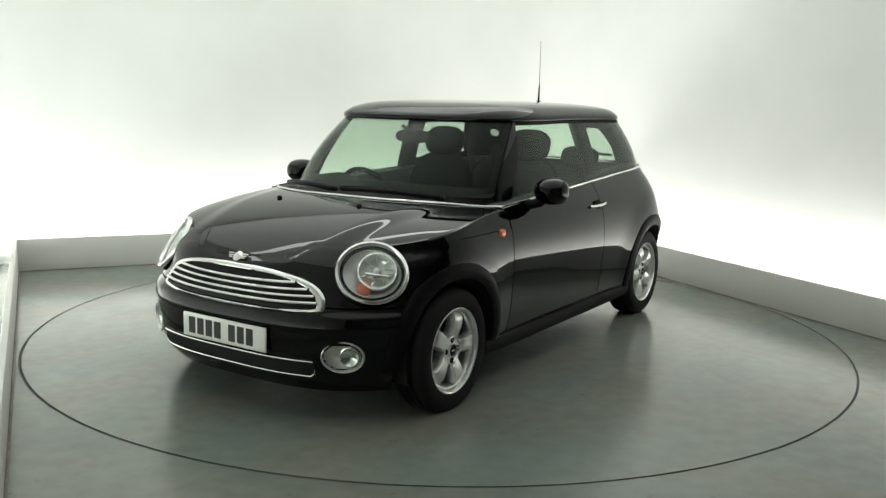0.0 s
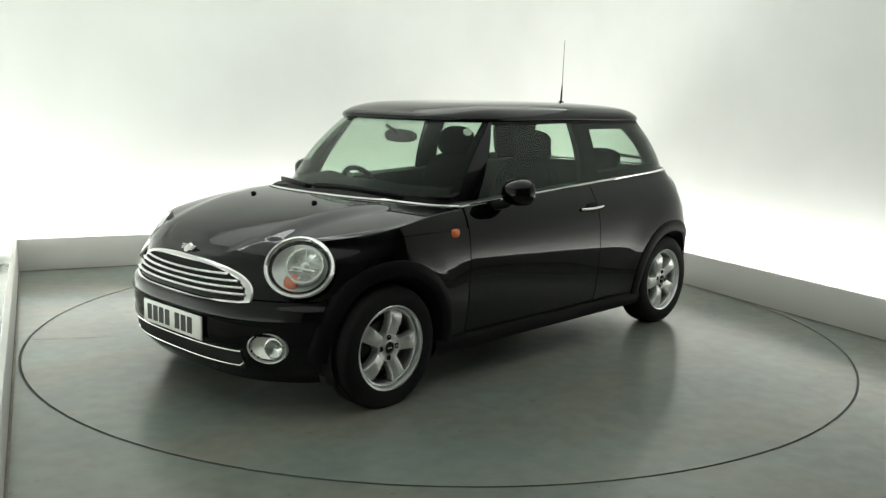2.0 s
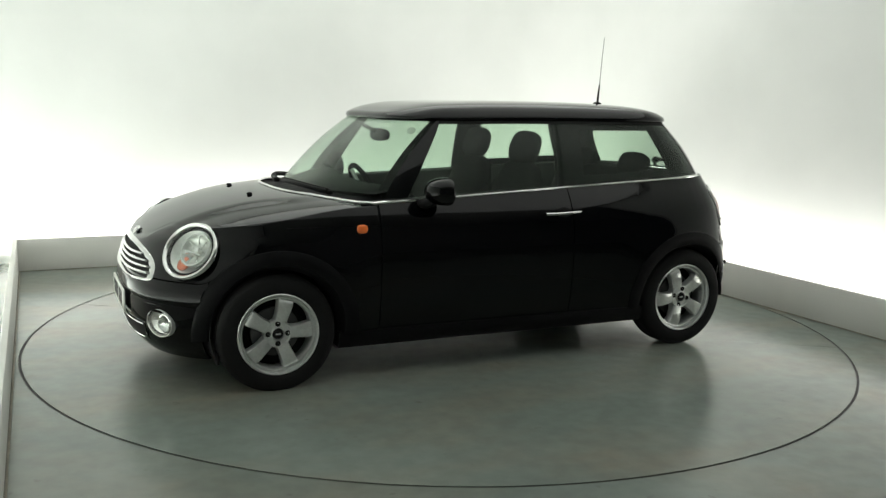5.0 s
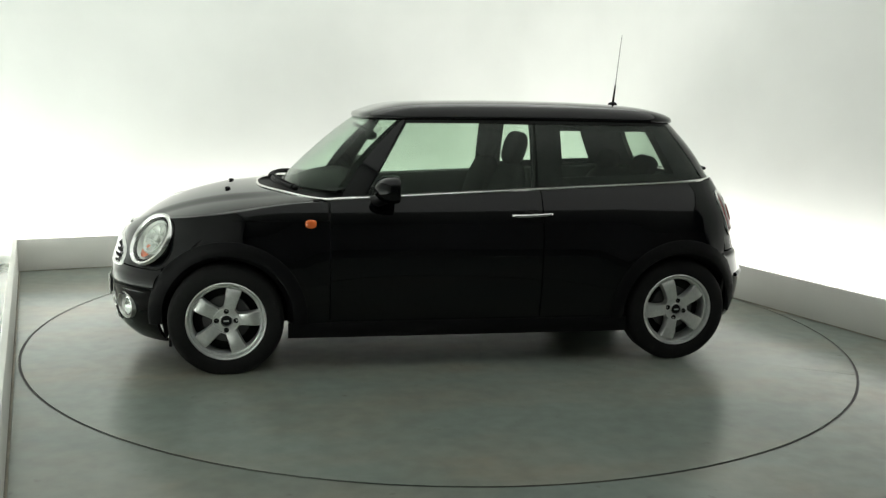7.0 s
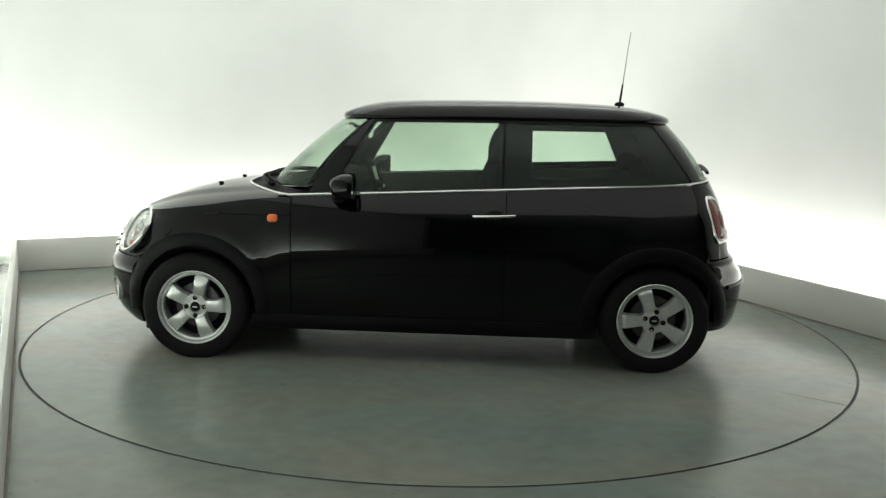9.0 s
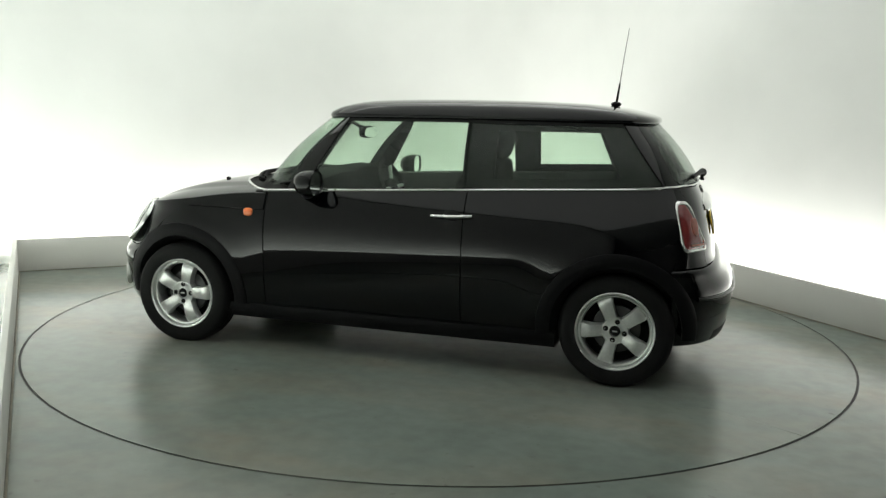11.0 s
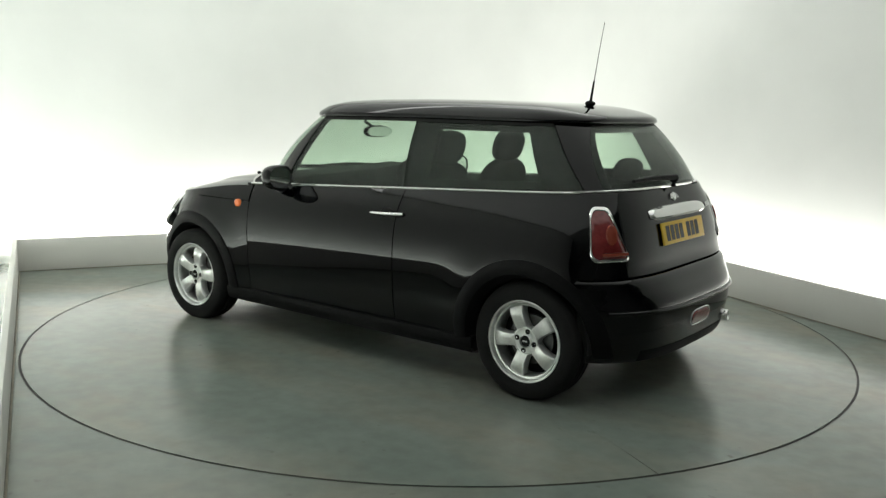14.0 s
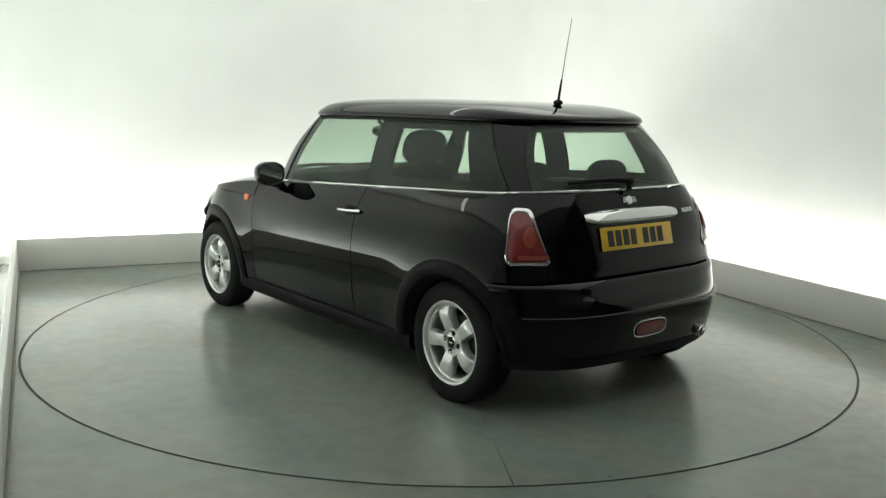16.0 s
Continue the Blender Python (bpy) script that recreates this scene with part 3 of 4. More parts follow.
def full_rear():
    """Rear window across the tail."""
    bm = bmesh.new()
    rows_o, rows_i = [], []
    for i in range(41):
        row, row2 = [], []
        for k in range(13):
            v = k / 12
            a = RG(v)
            t = -1 + 2 * i / 40
            u = 3 - (3 - a) * abs(t)
            p, q = house_pt(u, v), house_pt(u, v, -0.005)
            sg = 1 if t >= 0 else -1
            row.append((p.x, sg * p.y, p.z))
            row2.append((q.x, sg * q.y, q.z))
        rows_o.append(row)
        rows_i.append(row2)
    grid(bm, rows_o)
    grid(bm, rows_i)
    bmesh.ops.recalc_face_normals(bm, faces=bm.faces)
    return bm


ROOF = ((-1.42, 1.350), (-1.30, 1.380), (-1.1, 1.412), (-0.77, 1.428), (-0.43, 1.430), (-0.1, 1.426), (0.15, 1.417), (0.30, 1.407), (0.46, 1.374), (0.6, 1.30))


def make_roof():
    bm = bmesh.new()
    us = [0.0001 + 2.9998 * i / 119 for i in range(120)]
    loop = [(u, 1) for u in us] + [(u, -1) for u in reversed(us)]
    rows = []
    edge = [(-0.012, -0.004), (0.006, 0.0), (0.011, 0.008), (0.010, 0.018), (0.004, 0.030)]
    for u, s in loop:
        row = []
        for off, dz in edge:
            p = house_pt(u, 1.0, off)
            tail = 0.010 * sm(p.x, -1.15, -1.38) * (1 if off > -0.01 else 0.5)   # roof spoiler lip
            row.append((p.x - tail, s * p.y, p.z + dz))
        E = Vector(row[-1])
        sx = max(-0.95, min(0.0, E.x))
        for k in range(1, 17):
            t = k / 16
            x, y = lerp(E.x, sx, t), lerp(E.y, 0, t)
            top = curve(x, ROOF)
            f = (1 - (1 - t) ** 5.0) ** 0.55
            zz = E.z + (top - E.z) * f if top > E.z else E.z + (top - E.z) * t
            row.append((x, y, zz))
        rows.append(row)
    rows.append(rows[0])
    grid(bm, rows)
    bmesh.ops.remove_doubles(bm, verts=bm.verts, dist=1e-4)
    bmesh.ops.recalc_face_normals(bm, faces=bm.faces)
    part("roof", bm, M_PAINT, CAR, auto=50)
    # inner lining
    bm = bmesh.new()
    rows = []
    for u, s in loop:
        E = house_pt(u, 0.985, -0.02)
        E.y *= s
        rows.append([(lerp(E.x, max(-0.9, min(0, E.x)), t), lerp(E.y, 0, t), E.z + 0.05 * (1 - (1 - t) ** 2)) for t in (0, 0.1, 0.3, 0.6, 1.0)])
    rows.append(rows[0])
    grid(bm, rows)
    bmesh.ops.remove_doubles(bm, verts=bm.verts, dist=1e-4)
    part("roof_lining", bm, M_LINER, CAR)


def make_trim():
    # bright strip along the belt, round the windscreen's foot
    for s in (1, -1):
        bm = bmesh.new()
        pts = [(x, s * (body_pt(u_of_x(x, belt(x) - 0.01), belt(x) - 0.008).y + 0.001), belt(x) - 0.006) for x in [0.74 - i * (0.74 + 1.40) / 40 for i in range(41)]]
        for i in range(1, 12):
            t = i / 11
            u = house_u(lerp(-1.40, -1.56, t), 0.0)
            p = house_pt(min(u, 2.999), 0.0, 0.006)
            pts.append((p.x, s * p.y, p.z - 0.006))
        tube(bm, pts, 0.0075, 8)
        part("belt_strip", bm, M_CHROME, CAR, "bright chrome belt strip")
    bm = bmesh.new()
    pts = []
    for i in range(61):
        y = 0.74 * (-1 + 2 * i / 60)
        x = cowl_x(y) - 0.004
        pts.append((x, y, lerp(hood_z(x, y) + 0.002, belt(0.74) - 0.006, sm(abs(y), 0.58, 0.74))))
    for s in (1, -1):
        z = belt(0.72) - 0.006
        q = [(0.742, s * (body_pt(u_of_x(0.742, z), z).y - 0.004), belt(0.742) - 0.006), (0.725, s * (body_pt(u_of_x(0.725, z), z).y + 0.001), z)]
        pts = pts + q if s > 0 else q[::-1] + pts
    tube(bm, pts, 0.0075, 8)
    part("bonnet_strip", bm, M_CHROME, CAR, "bright chrome strip at the bonnet's rear edge")
    bm = bmesh.new()
    rows = []
    for i in range(41):
        t = -1 + 2 * i / 40
        p = house_pt(t * 0.80, 0.03, -0.004)
        y = 0.735 * t
        q = Vector((cowl_x(y), y, hood_z(cowl_x(y), y) - 0.008))
        rows.append([q.lerp(p, k / 6) - Vector((0, 0, 0.02 * math.sin(math.pi * k / 6))) for k in range(7)])
    grid(bm, rows)
    part("scuttle", bm, M_CLAD, CAR, "matt black scuttle panel below the windscreen")
    bm = bmesh.new()
    pts = []
    for i in range(41):
        t = -1 + 2 * i / 40
        u = 3 - (3 - RG(0)) * abs(t)
        p = house_pt(u, 0.0, 0.004)
        pts.append((p.x, math.copysign(p.y, t), p.z - 0.006))
    tube(bm, pts, 0.006, 8)
    part("tailgate_strip", bm, M_CHROME, CAR, "bright chrome strip below the rear window")


def make_cladding():
    # arch lips
    for cx, nm in ((AXLE, "front_arch_trim"), (-AXLE, "rear_arch_trim")):
        def arch(side, cx=cx):
            bm = bmesh.new()
            rows = []
            for k in range(41):
                a = radians(-6) + math.radians(192) * k / 40
                row = []
                for r, off in ((ARCH_R - 0.035, -0.05), (ARCH_R - 0.012, -0.006), (ARCH_R - 0.006, 0.008), (ARCH_R + 0.015, 0.014), (ARCH_R + 0.05, 0.012), (ARCH_R + 0.066, 0.006), (ARCH_R + 0.068, -0.012)):
                    z = max(0.165, HUBZ + r * math.sin(a))
                    x = cx + r * math.cos(a)
                    p = body_pt(u_of_x(x, z), z)
                    y = max(p.y, 0.775 if abs(x) < 1.5 else p.y) + off
                    row.append((x, side * y, z))
                rows.append(row)
            grid(bm, rows)
            return bm
        mirrored(arch, nm, M_CLAD, "satin black plastic wheel arch trim")

    def sill(side):
        bm = bmesh.new()
        rows = []
        for i in range(25):
            x = 0.93 - 1.86 * i / 24
            rows.append([(x, side * y, z) for y, z in ((0.60, 0.165), (0.755, 0.165), (0.79, 0.175), (0.805, 0.20), (0.812, 0.235), (0.808, 0.256), (0.79, 0.262), (0.74, 0.262))])
        grid(bm, rows)
        return bm
    mirrored(sill, "sill_trim", M_CLAD, "satin black plastic sill")

    for cx in (AXLE, -AXLE):
        def liner(side, cx=cx):
            bm = bmesh.new()
            rows = []
            for k in range(25):
                a = math.radians(-20 + (220 if cx > 0 else 203) * k / 24)
                rows.append([(cx + (ARCH_R - 0.01) * math.cos(a), side * y, max(0.17, HUBZ + (ARCH_R - 0.01) * math.sin(a))) for y in (0.775, 0.70, 0.50)])
            grid(bm, rows)
            return bm
        mirrored(liner, "wheel_housing", M_GAP)
    for s in (1, -1):
        part("air_deflector", box(bmesh.new(), 1.515, 1.53, min(s * 0.70, s * 0.77), max(s * 0.70, s * 0.77), 0.14, 0.20, 0.004), M_CLAD, CAR)
    # underbody tub, with a step up for the cabin floor
    bm = bmesh.new()
    box(bm, -0.88, 0.88, -0.74, 0.74, 0.17, 0.30, 0.01)
    part("underbody", bm, M_GAP, CAR)
    bm = bmesh.new()
    box(bm, 0.86, 1.72, -0.50, 0.50, 0.19, 0.60, 0.03)
    part("engine_bay", bm, M_GAP, CAR)
    bm = bmesh.new()
    box(bm, -1.66, -0.86, -0.50, 0.50, 0.22, 0.62, 0.03)
    part("boot_floor", bm, M_GAP, CAR)

    def inner(side):
        bm = bmesh.new()
        rows = []
        for i in range(41):
            x = 0.80 - (0.80 + 1.52) * i / 40
            lo = arch_bottom(x, 0.25)
            rows.append([(x, side * (body_pt(u_of_x(x, z), z).y - 0.03), z) for z in [lo + (belt(x) - 0.02 - lo) * k / 10 for k in range(11)]] + [(x, side * (body_pt(u_of_x(x, belt(x)), belt(x)).y - 0.012), belt(x) - 0.004), (x, side * (body_pt(u_of_x(x, belt(x)), belt(x)).y - 0.10), belt(x) - 0.006), (x, side * (body_pt(u_of_x(x, belt(x)), belt(x)).y - 0.14), belt(x) - 0.10), (x, side * 0.58, 0.3)])
        grid(bm, rows)
        return bm
    mirrored(inner, "door_card", M_DOOR, "dark grey door card")


def wheel(phase, at, side, bolts, hub, size, track):
    w = new("wheel")
    w.parent = CAR
    w.matrix_local = Matrix.Translation((at, side * track, hub)) @ Matrix.Rotation(0 if side > 0 else math.pi, 4, "Z") @ Matrix.Scale(size, 4)
    # tyre: y outwards
    bm = bmesh.new()
    prof = [(0.198, -0.085), (0.235, -0.093), (0.272, -0.090), (0.291, -0.074), (0.297, -0.055)]
    for g in (-0.036, 0.0, 0.036):
        prof += [(0.299, g - 0.014), (0.299, g - 0.005), (0.292, g - 0.004), (0.292, g + 0.004), (0.299, g + 0.005), (0.299, g + 0.014)]
    prof += [(0.297, 0.055), (0.291, 0.074), (0.282, 0.083), (0.276, 0.0875), (0.268, 0.089), (0.262, 0.0915), (0.235, 0.093), (0.214, 0.090), (0.205, 0.086), (0.199, 0.080)]
    lathe(bm, prof, 72)
    bmesh.ops.recalc_face_normals(bm, faces=bm.faces)
    part("tyre", bm, M_RUBBER, w, "black rubber tyre", auto=35)
    bm = bmesh.new()
    lathe(bm, [(0.198, -0.085), (0.185, -0.07), (0.176, 0.0), (0.173, 0.040), (0.175, 0.058), (0.179, 0.066), (0.186, 0.068), (0.188, 0.061), (0.191, 0.061), (0.193, 0.076), (0.197, 0.086), (0.203, 0.089), (0.207, 0.086), (0.203, 0.079)], 72)
    # broad spokes that stay nearly parallel
    for k in range(5):
        a = phase + k * math.tau / 5
        M = Matrix.Rotation(-a, 4, "Y")
        rows = []
        for r, hw, y in ((0.040, 0.036, 0.062), (0.062, 0.033, 0.067), (0.080, 0.032, 0.073), (0.10, 0.033, 0.078), (0.12, 0.035, 0.081), (0.14, 0.038, 0.081), (0.157, 0.040, 0.078), (0.169, 0.040, 0.073), (0.176, 0.038, 0.066), (0.180, 0.034, 0.050)):
            sec = [(-hw, y - 0.05), (-hw, y - 0.008), (-hw * 0.88, y - 0.001), (-hw * 0.4, y + 0.002), (hw * 0.4, y + 0.002), (hw * 0.88, y - 0.001), (hw, y - 0.008), (hw, y - 0.05)]
            rows.append([M @ Vector((r, yy, t)) for t, yy in sec])
        grid(bm, rows)
    lathe(bm, [(0.070, 0.02), (0.072, 0.060), (0.068, 0.070), (0.064, 0.071), (0.062, 0.066), (0.036, 0.066), (0.034, 0.074), (0.030, 0.075), (0.028, 0.060)], 40)
    bmesh.ops.recalc_face_normals(bm, faces=bm.faces)
    rim = part("rim", bm, M_ALLOY, w, "silver five-spoke alloy rim", auto=35)
    bm = lathe(bmesh.new(), [(0.001, 0.074), (0.018, 0.0735), (0.025, 0.072), (0.029, 0.056)], 32)
    part("hub_cap", bm, M_GAP, rim, "black hub cap with a grey badge")
    bm = bmesh.new()
    box(bm, -0.013, 0.013, 0.0742, 0.0755, -0.0035, 0.0035, 0.0)
    part("badge", bm, M_ALLOY, rim)
    for k in range(4):
        a = bolts + k * math.tau / 4
        bm = lathe(bmesh.new(), [(0.001, 0.066), (0.006, 0.0665), (0.008, 0.0685), (0.0135, 0.0685), (0.014, 0.045)], 14, cx=0.050 * math.cos(a), cz=0.050 * math.sin(a))
        part("wheel_bolt", bm, M_GAP, rim)
    bm = lathe(bmesh.new(), [(0.001, 0.0), (0.07, 0.0), (0.07, 0.012), (0.125, 0.012), (0.125, -0.01), (0.001, -0.012)], 40)
    part("brake_disc", bm, M_STEEL, w, "dull steel brake disc")
    bm = lathe(bmesh.new(), [(0.001, -0.03), (0.18, -0.03)], 40)
    part("drum_shield", bm, M_GAP, w)
    return w


def loop_frame(bm, centre, ax, ay, normal, ra, rb, rows_def, seg=56, shape=2.0):
    """Rings about an oval in the plane of ax and ay; rows_def: (scale offset, height along normal)."""
    rows = []
    for d, h in rows_def:
        row = []
        for k in range(seg):
            a = math.tau * k / seg
            c, s = math.cos(a), math.sin(a)
            e = 2 / shape
            row.append(centre + ax * ((ra + d) * math.copysign(abs(c) ** e, c)) + ay * ((rb + d) * math.copysign(abs(s) ** e, s)) + normal * h)
        rows.append(row)
    grid(bm, rows, close=True)
    return bm


def headlamp(side):
    C, ax, up, n = lamp_frame(side)
    h = new("headlamp")
    h.parent = CAR
    h["label"] = "oval headlamp with a chrome ring and clear lens"
    bm = loop_frame(bmesh.new(), C, ax, up, n, 0.155, 0.141, [(0.008, -0.006), (0.008, 0.004), (0.003, 0.012), (-0.006, 0.014), (-0.015, 0.007), (-0.017, -0.002), (-0.017, -0.03)])
    bmesh.ops.recalc_face_normals(bm, faces=bm.faces)
    part("chrome_ring", bm, M_CHROME, h, "chrome headlamp ring")
    bm = loop_frame(bmesh.new(), C, ax, up, n, 0.155, 0.141, [(0.006, -0.07), (0.0075, -0.006), (0.004, -0.004)])
    bmesh.ops.recalc_face_normals(bm, faces=bm.faces)
    part("lamp_housing", bm, M_PAINT, h, "black painted lamp housing")
    bm = loop_frame(bmesh.new(), C, ax, up, n, 0.134, 0.120, [(0.0, -0.002), (-0.02, -0.02), (-0.06, -0.035), (-0.1189, -0.04)])
    part("reflector_bowl", bm, M_BEZEL, h)
    bm = loop_frame(bmesh.new(), C, ax, up, n, 0.130, 0.116, [(0.008, -0.012), (0.007, -0.001), (-0.001, 0.0), (-0.004, -0.010)])
    part("dark_gasket", bm, M_GAP, h)
    for k in range(5):
        pts = [C + ax * (side * (0.030 + 0.055 * math.cos(q))) + up * (0.035 - 0.012 * k) + n * (-0.012 - 0.010 * math.sin(q)) for q in [math.pi * i / 10 for i in range(11)]]
        part("lens_rib", tube(bmesh.new(), pts, 0.0028, 6), M_REFL, h)
    c2 = C + ax * (0.020 * side) + up * 0.014
    bm = loop_frame(bmesh.new(), c2, ax, up, n, 0.084, 0.084, [(0.004, -0.02), (0.002, 0.0), (-0.006, 0.0), (-0.012, -0.012), (-0.035, -0.030), (-0.055, -0.036), (-0.0839, -0.038)], 40)
    part("main_reflector", bm, M_REFL, h)
    bm = bmesh.new()
    box(bm, -0.052, 0.052, -0.004, 0.004, -0.004, 0.004, 0.001)
    m = Matrix((ax, up, n)).transposed().to_4x4()
    m.translation = c2 + n * -0.006 - up * 0.018
    bmesh.ops.transform(bm, matrix=m, verts=bm.verts)
    part("reflector_bar", bm, M_CHROME, h)
    bm = loop_frame(bmesh.new(), c2, ax, up, n, 0.020, 0.022, [(0.0, -0.034), (-0.002, -0.008), (-0.012, 0.0), (-0.0199, 0.002)], 24)
    part("bulb_shield", bm, M_REFL, h)
    c3 = C - up * 0.066 - ax * (0.024 * side)
    for k in range(7):
        q = radians(-150 + 50 * k)
        d = ax * math.cos(q) + up * math.sin(q)
        part("reflector_rib", tube(bmesh.new(), [c2 + d * 0.036 + n * -0.020, c2 + d * 0.072 + n * -0.004], 0.0035, 6), M_CHROME, h)
    bm = loop_frame(bmesh.new(), c3, ax, up, n, 0.034, 0.038, [(0.0, -0.035), (0.0, -0.020), (-0.006, -0.014), (-0.018, -0.011), (-0.0339, -0.010)], 28)
    part("indicator_lens", bm, M_AMBER2, h, "orange turn indicator lens")
    bm = loop_frame(bmesh.new(), C, ax, up, n, 0.135, 0.121, [(0.0, 0.004), (-0.02, 0.012), (-0.05, 0.018), (-0.08, 0.021), (-0.1199, 0.022)])
    part("clear_lens", bm, M_LENS, h)
    return h


def foglamp(side):
    C, ax, up, n = fog_frame(side)
    f = new("fog_lamp")
    f.parent = CAR
    bm = loop_frame(bmesh.new(), C, ax, up, n, 0.093, 0.068, [(0.002, -0.04), (0.002, 0.002), (-0.001, 0.004), (-0.004, 0.003), (-0.007, -0.004), (-0.012, -0.02)], 44)
    bmesh.ops.recalc_face_normals(bm, faces=bm.faces)
    part("lamp_ring", bm, M_BEZEL, f, "silver fog lamp ring")
    bm = loop_frame(bmesh.new(), C, ax, up, n, 0.080, 0.055, [(0.0, -0.012), (-0.03, -0.022), (-0.0545, -0.024)], 44)
    part("bezel", bm, M_BEZEL, f)
    bm = loop_frame(bmesh.new(), C + ax * (0.03 * side), ax, up, n, 0.043, 0.045, [(0.003, -0.03), (0.002, -0.004), (-0.004, -0.002), (-0.012, -0.010), (-0.03, -0.022), (-0.0429, -0.024)], 32)
    part("lamp_bowl", bm, M_CHROME, f)
    bm = loop_frame(bmesh.new(), C + ax * (0.03 * side), ax, up, n, 0.040, 0.042, [(0.0, 0.0), (-0.02, 0.008), (-0.0399, 0.010)], 32)
    part("clear_lens", bm, M_LENS, f)
    return f


def surf_front(y, z, off):
    return Vector((front_x(y, z, 0.0) + off, y, z))


GZ0, GZ1 = 0.526, 0.664


def grille_top(y):
    """Upper edge of the grille opening at y."""
    return GZ0 + (GZ1 - GZ0) * max(0.0, 1 - (abs(y) / 0.478) ** 3.4) ** 0.5


def grille_surface(y, z, off=0.0):
    x = front_x(y, z)
    if z > 0.62:
        x = min(x, front_x(y, 0.62) - (z - 0.62) * 0.45)
    return Vector((x + off, y, z))


def make_grille():
    g = new("grille")
    g.parent = CAR
    g["label"] = "chrome grille with four horizontal bars"
    # dark recess
    bm = bmesh.new()
    rows = []
    for i in range(41):
        y = 0.468 * (-1 + 2 * i / 40)
        t = grille_top(y) - 0.006
        rows.append([grille_surface(y, lerp(GZ0 + 0.004, t, k / 6), 0.006) for k in range(7)])
    grid(bm, rows)
    part("recess", bm, M_GAP, g)
    # frame: a flat chrome band
    loop = []
    for i in range(61):
        a = math.pi * i / 60
        y = 0.478 * math.cos(a)
        loop.append((y, grille_top(y)))
    low = [(0.478 * (-1 + 2 * i / 40), GZ0 - 0.004 - 0.012 * (1 - (-1 + 2 * i / 40) ** 2)) for i in range(1, 40)]
    pts2 = loop + low
    cy, cz = 0, 0.57
    bm = bmesh.new()
    rows = []
    for y, z in pts2:
        d = Vector((y - cy * 0, (z - cz) * 3.2)).normalized()
        row = []
        top = sm(z, 0.55, 0.62)
        wd = 0.013 + 0.002 * top + 0.012 * sm(abs(y), 0.25, 0.48)
        for k, o in ((-0.4, 0.004), (-0.35, 0.016), (0.0, 0.020), (0.7, 0.016), (1.0, 0.004), (1.0, -0.01)):
            row.append(grille_surface(y + d.x * wd * k, z + d.y * wd * k, o * (1 - 0.6 * sm(abs(y), 0.28, 0.46))))
        rows.append(row)
    rows.append(rows[0])
    grid(bm, rows)
    bmesh.ops.remove_doubles(bm, verts=bm.verts, dist=1e-5)
    bmesh.ops.recalc_face_normals(bm, faces=bm.faces)
    part("grille_frame", bm, M_CHROME, g, "broad chrome grille frame", auto=60)
    for zb in (0.552, 0.578, 0.604, 0.630):
        ym = 0.478 * max(0.0, 1 - ((zb + 0.004 - GZ0) / (GZ1 - GZ0)) ** 2) ** (1 / 3.4) - 0.004
        pts = [grille_surface(ym * (-1 + 2 * i / 36), zb - 0.008 * (1 - (-1 + 2 * i / 36) ** 2), 0.014) for i in range(37)]
        part("grille_bar", tube(bmesh.new(), pts, 0.0095, 10, flat=0.75), M_CHROME, g)
    # badge on the nose
    b = new("bonnet_badge")
    b.parent = CAR
    c = Vector((1.795, 0, 0.7015))
    bm = bmesh.new()
    m = Matrix.Translation(c) @ Matrix.Rotation(radians(48), 4, "Y")
    lathe(bm, [(0.001, 0.008), (0.02, 0.007), (0.026, 0.003), (0.026, -0.004)], 28)
    bmesh.ops.transform(bm, matrix=m @ Matrix.Rotation(radians(90), 4, "X"), verts=bm.verts)
    part("badge_disc", bm, M_CHROME, b, "small round chrome badge")
    for s in (1, -1):
        bm = bmesh.new()
        for k in range(3):
            box(bm, -0.014 + k * 0.010, -0.008 + k * 0.010, s * 0.026, s * (0.060 - 0.006 * k), -0.002, 0.005)
        bmesh.ops.transform(bm, matrix=m, verts=bm.verts)
        part("badge_wing", bm, M_CHROME, b)


def plate(name, centre, normal, width, height, material, label, bars):
    p = new(name)
    p.parent = CAR
    p["label"] = label
    n = Vector(normal).normalized()
    up = Vector((0, 0, 1))
    up = (up - n * up.dot(n)).normalized()
    ax = up.cross(n).normalized()
    m = Matrix((ax, up, n)).transposed().to_4x4()
    m.translation = Vector(centre)
    p.matrix_local = m
    bm = box(bmesh.new(), -width / 2, width / 2, -height / 2, height / 2, -0.006, 0.004, 0.003)
    part("panel", bm, material, p, auto=30)
    # unreadable characters as plain bars
    for x in bars:
        bm = box(bmesh.new(), x - 0.021, x + 0.021, -0.038, 0.038, 0.0042, 0.0052, 0.0)
        part("character_bar", bm, M_INK, p, smooth=False)


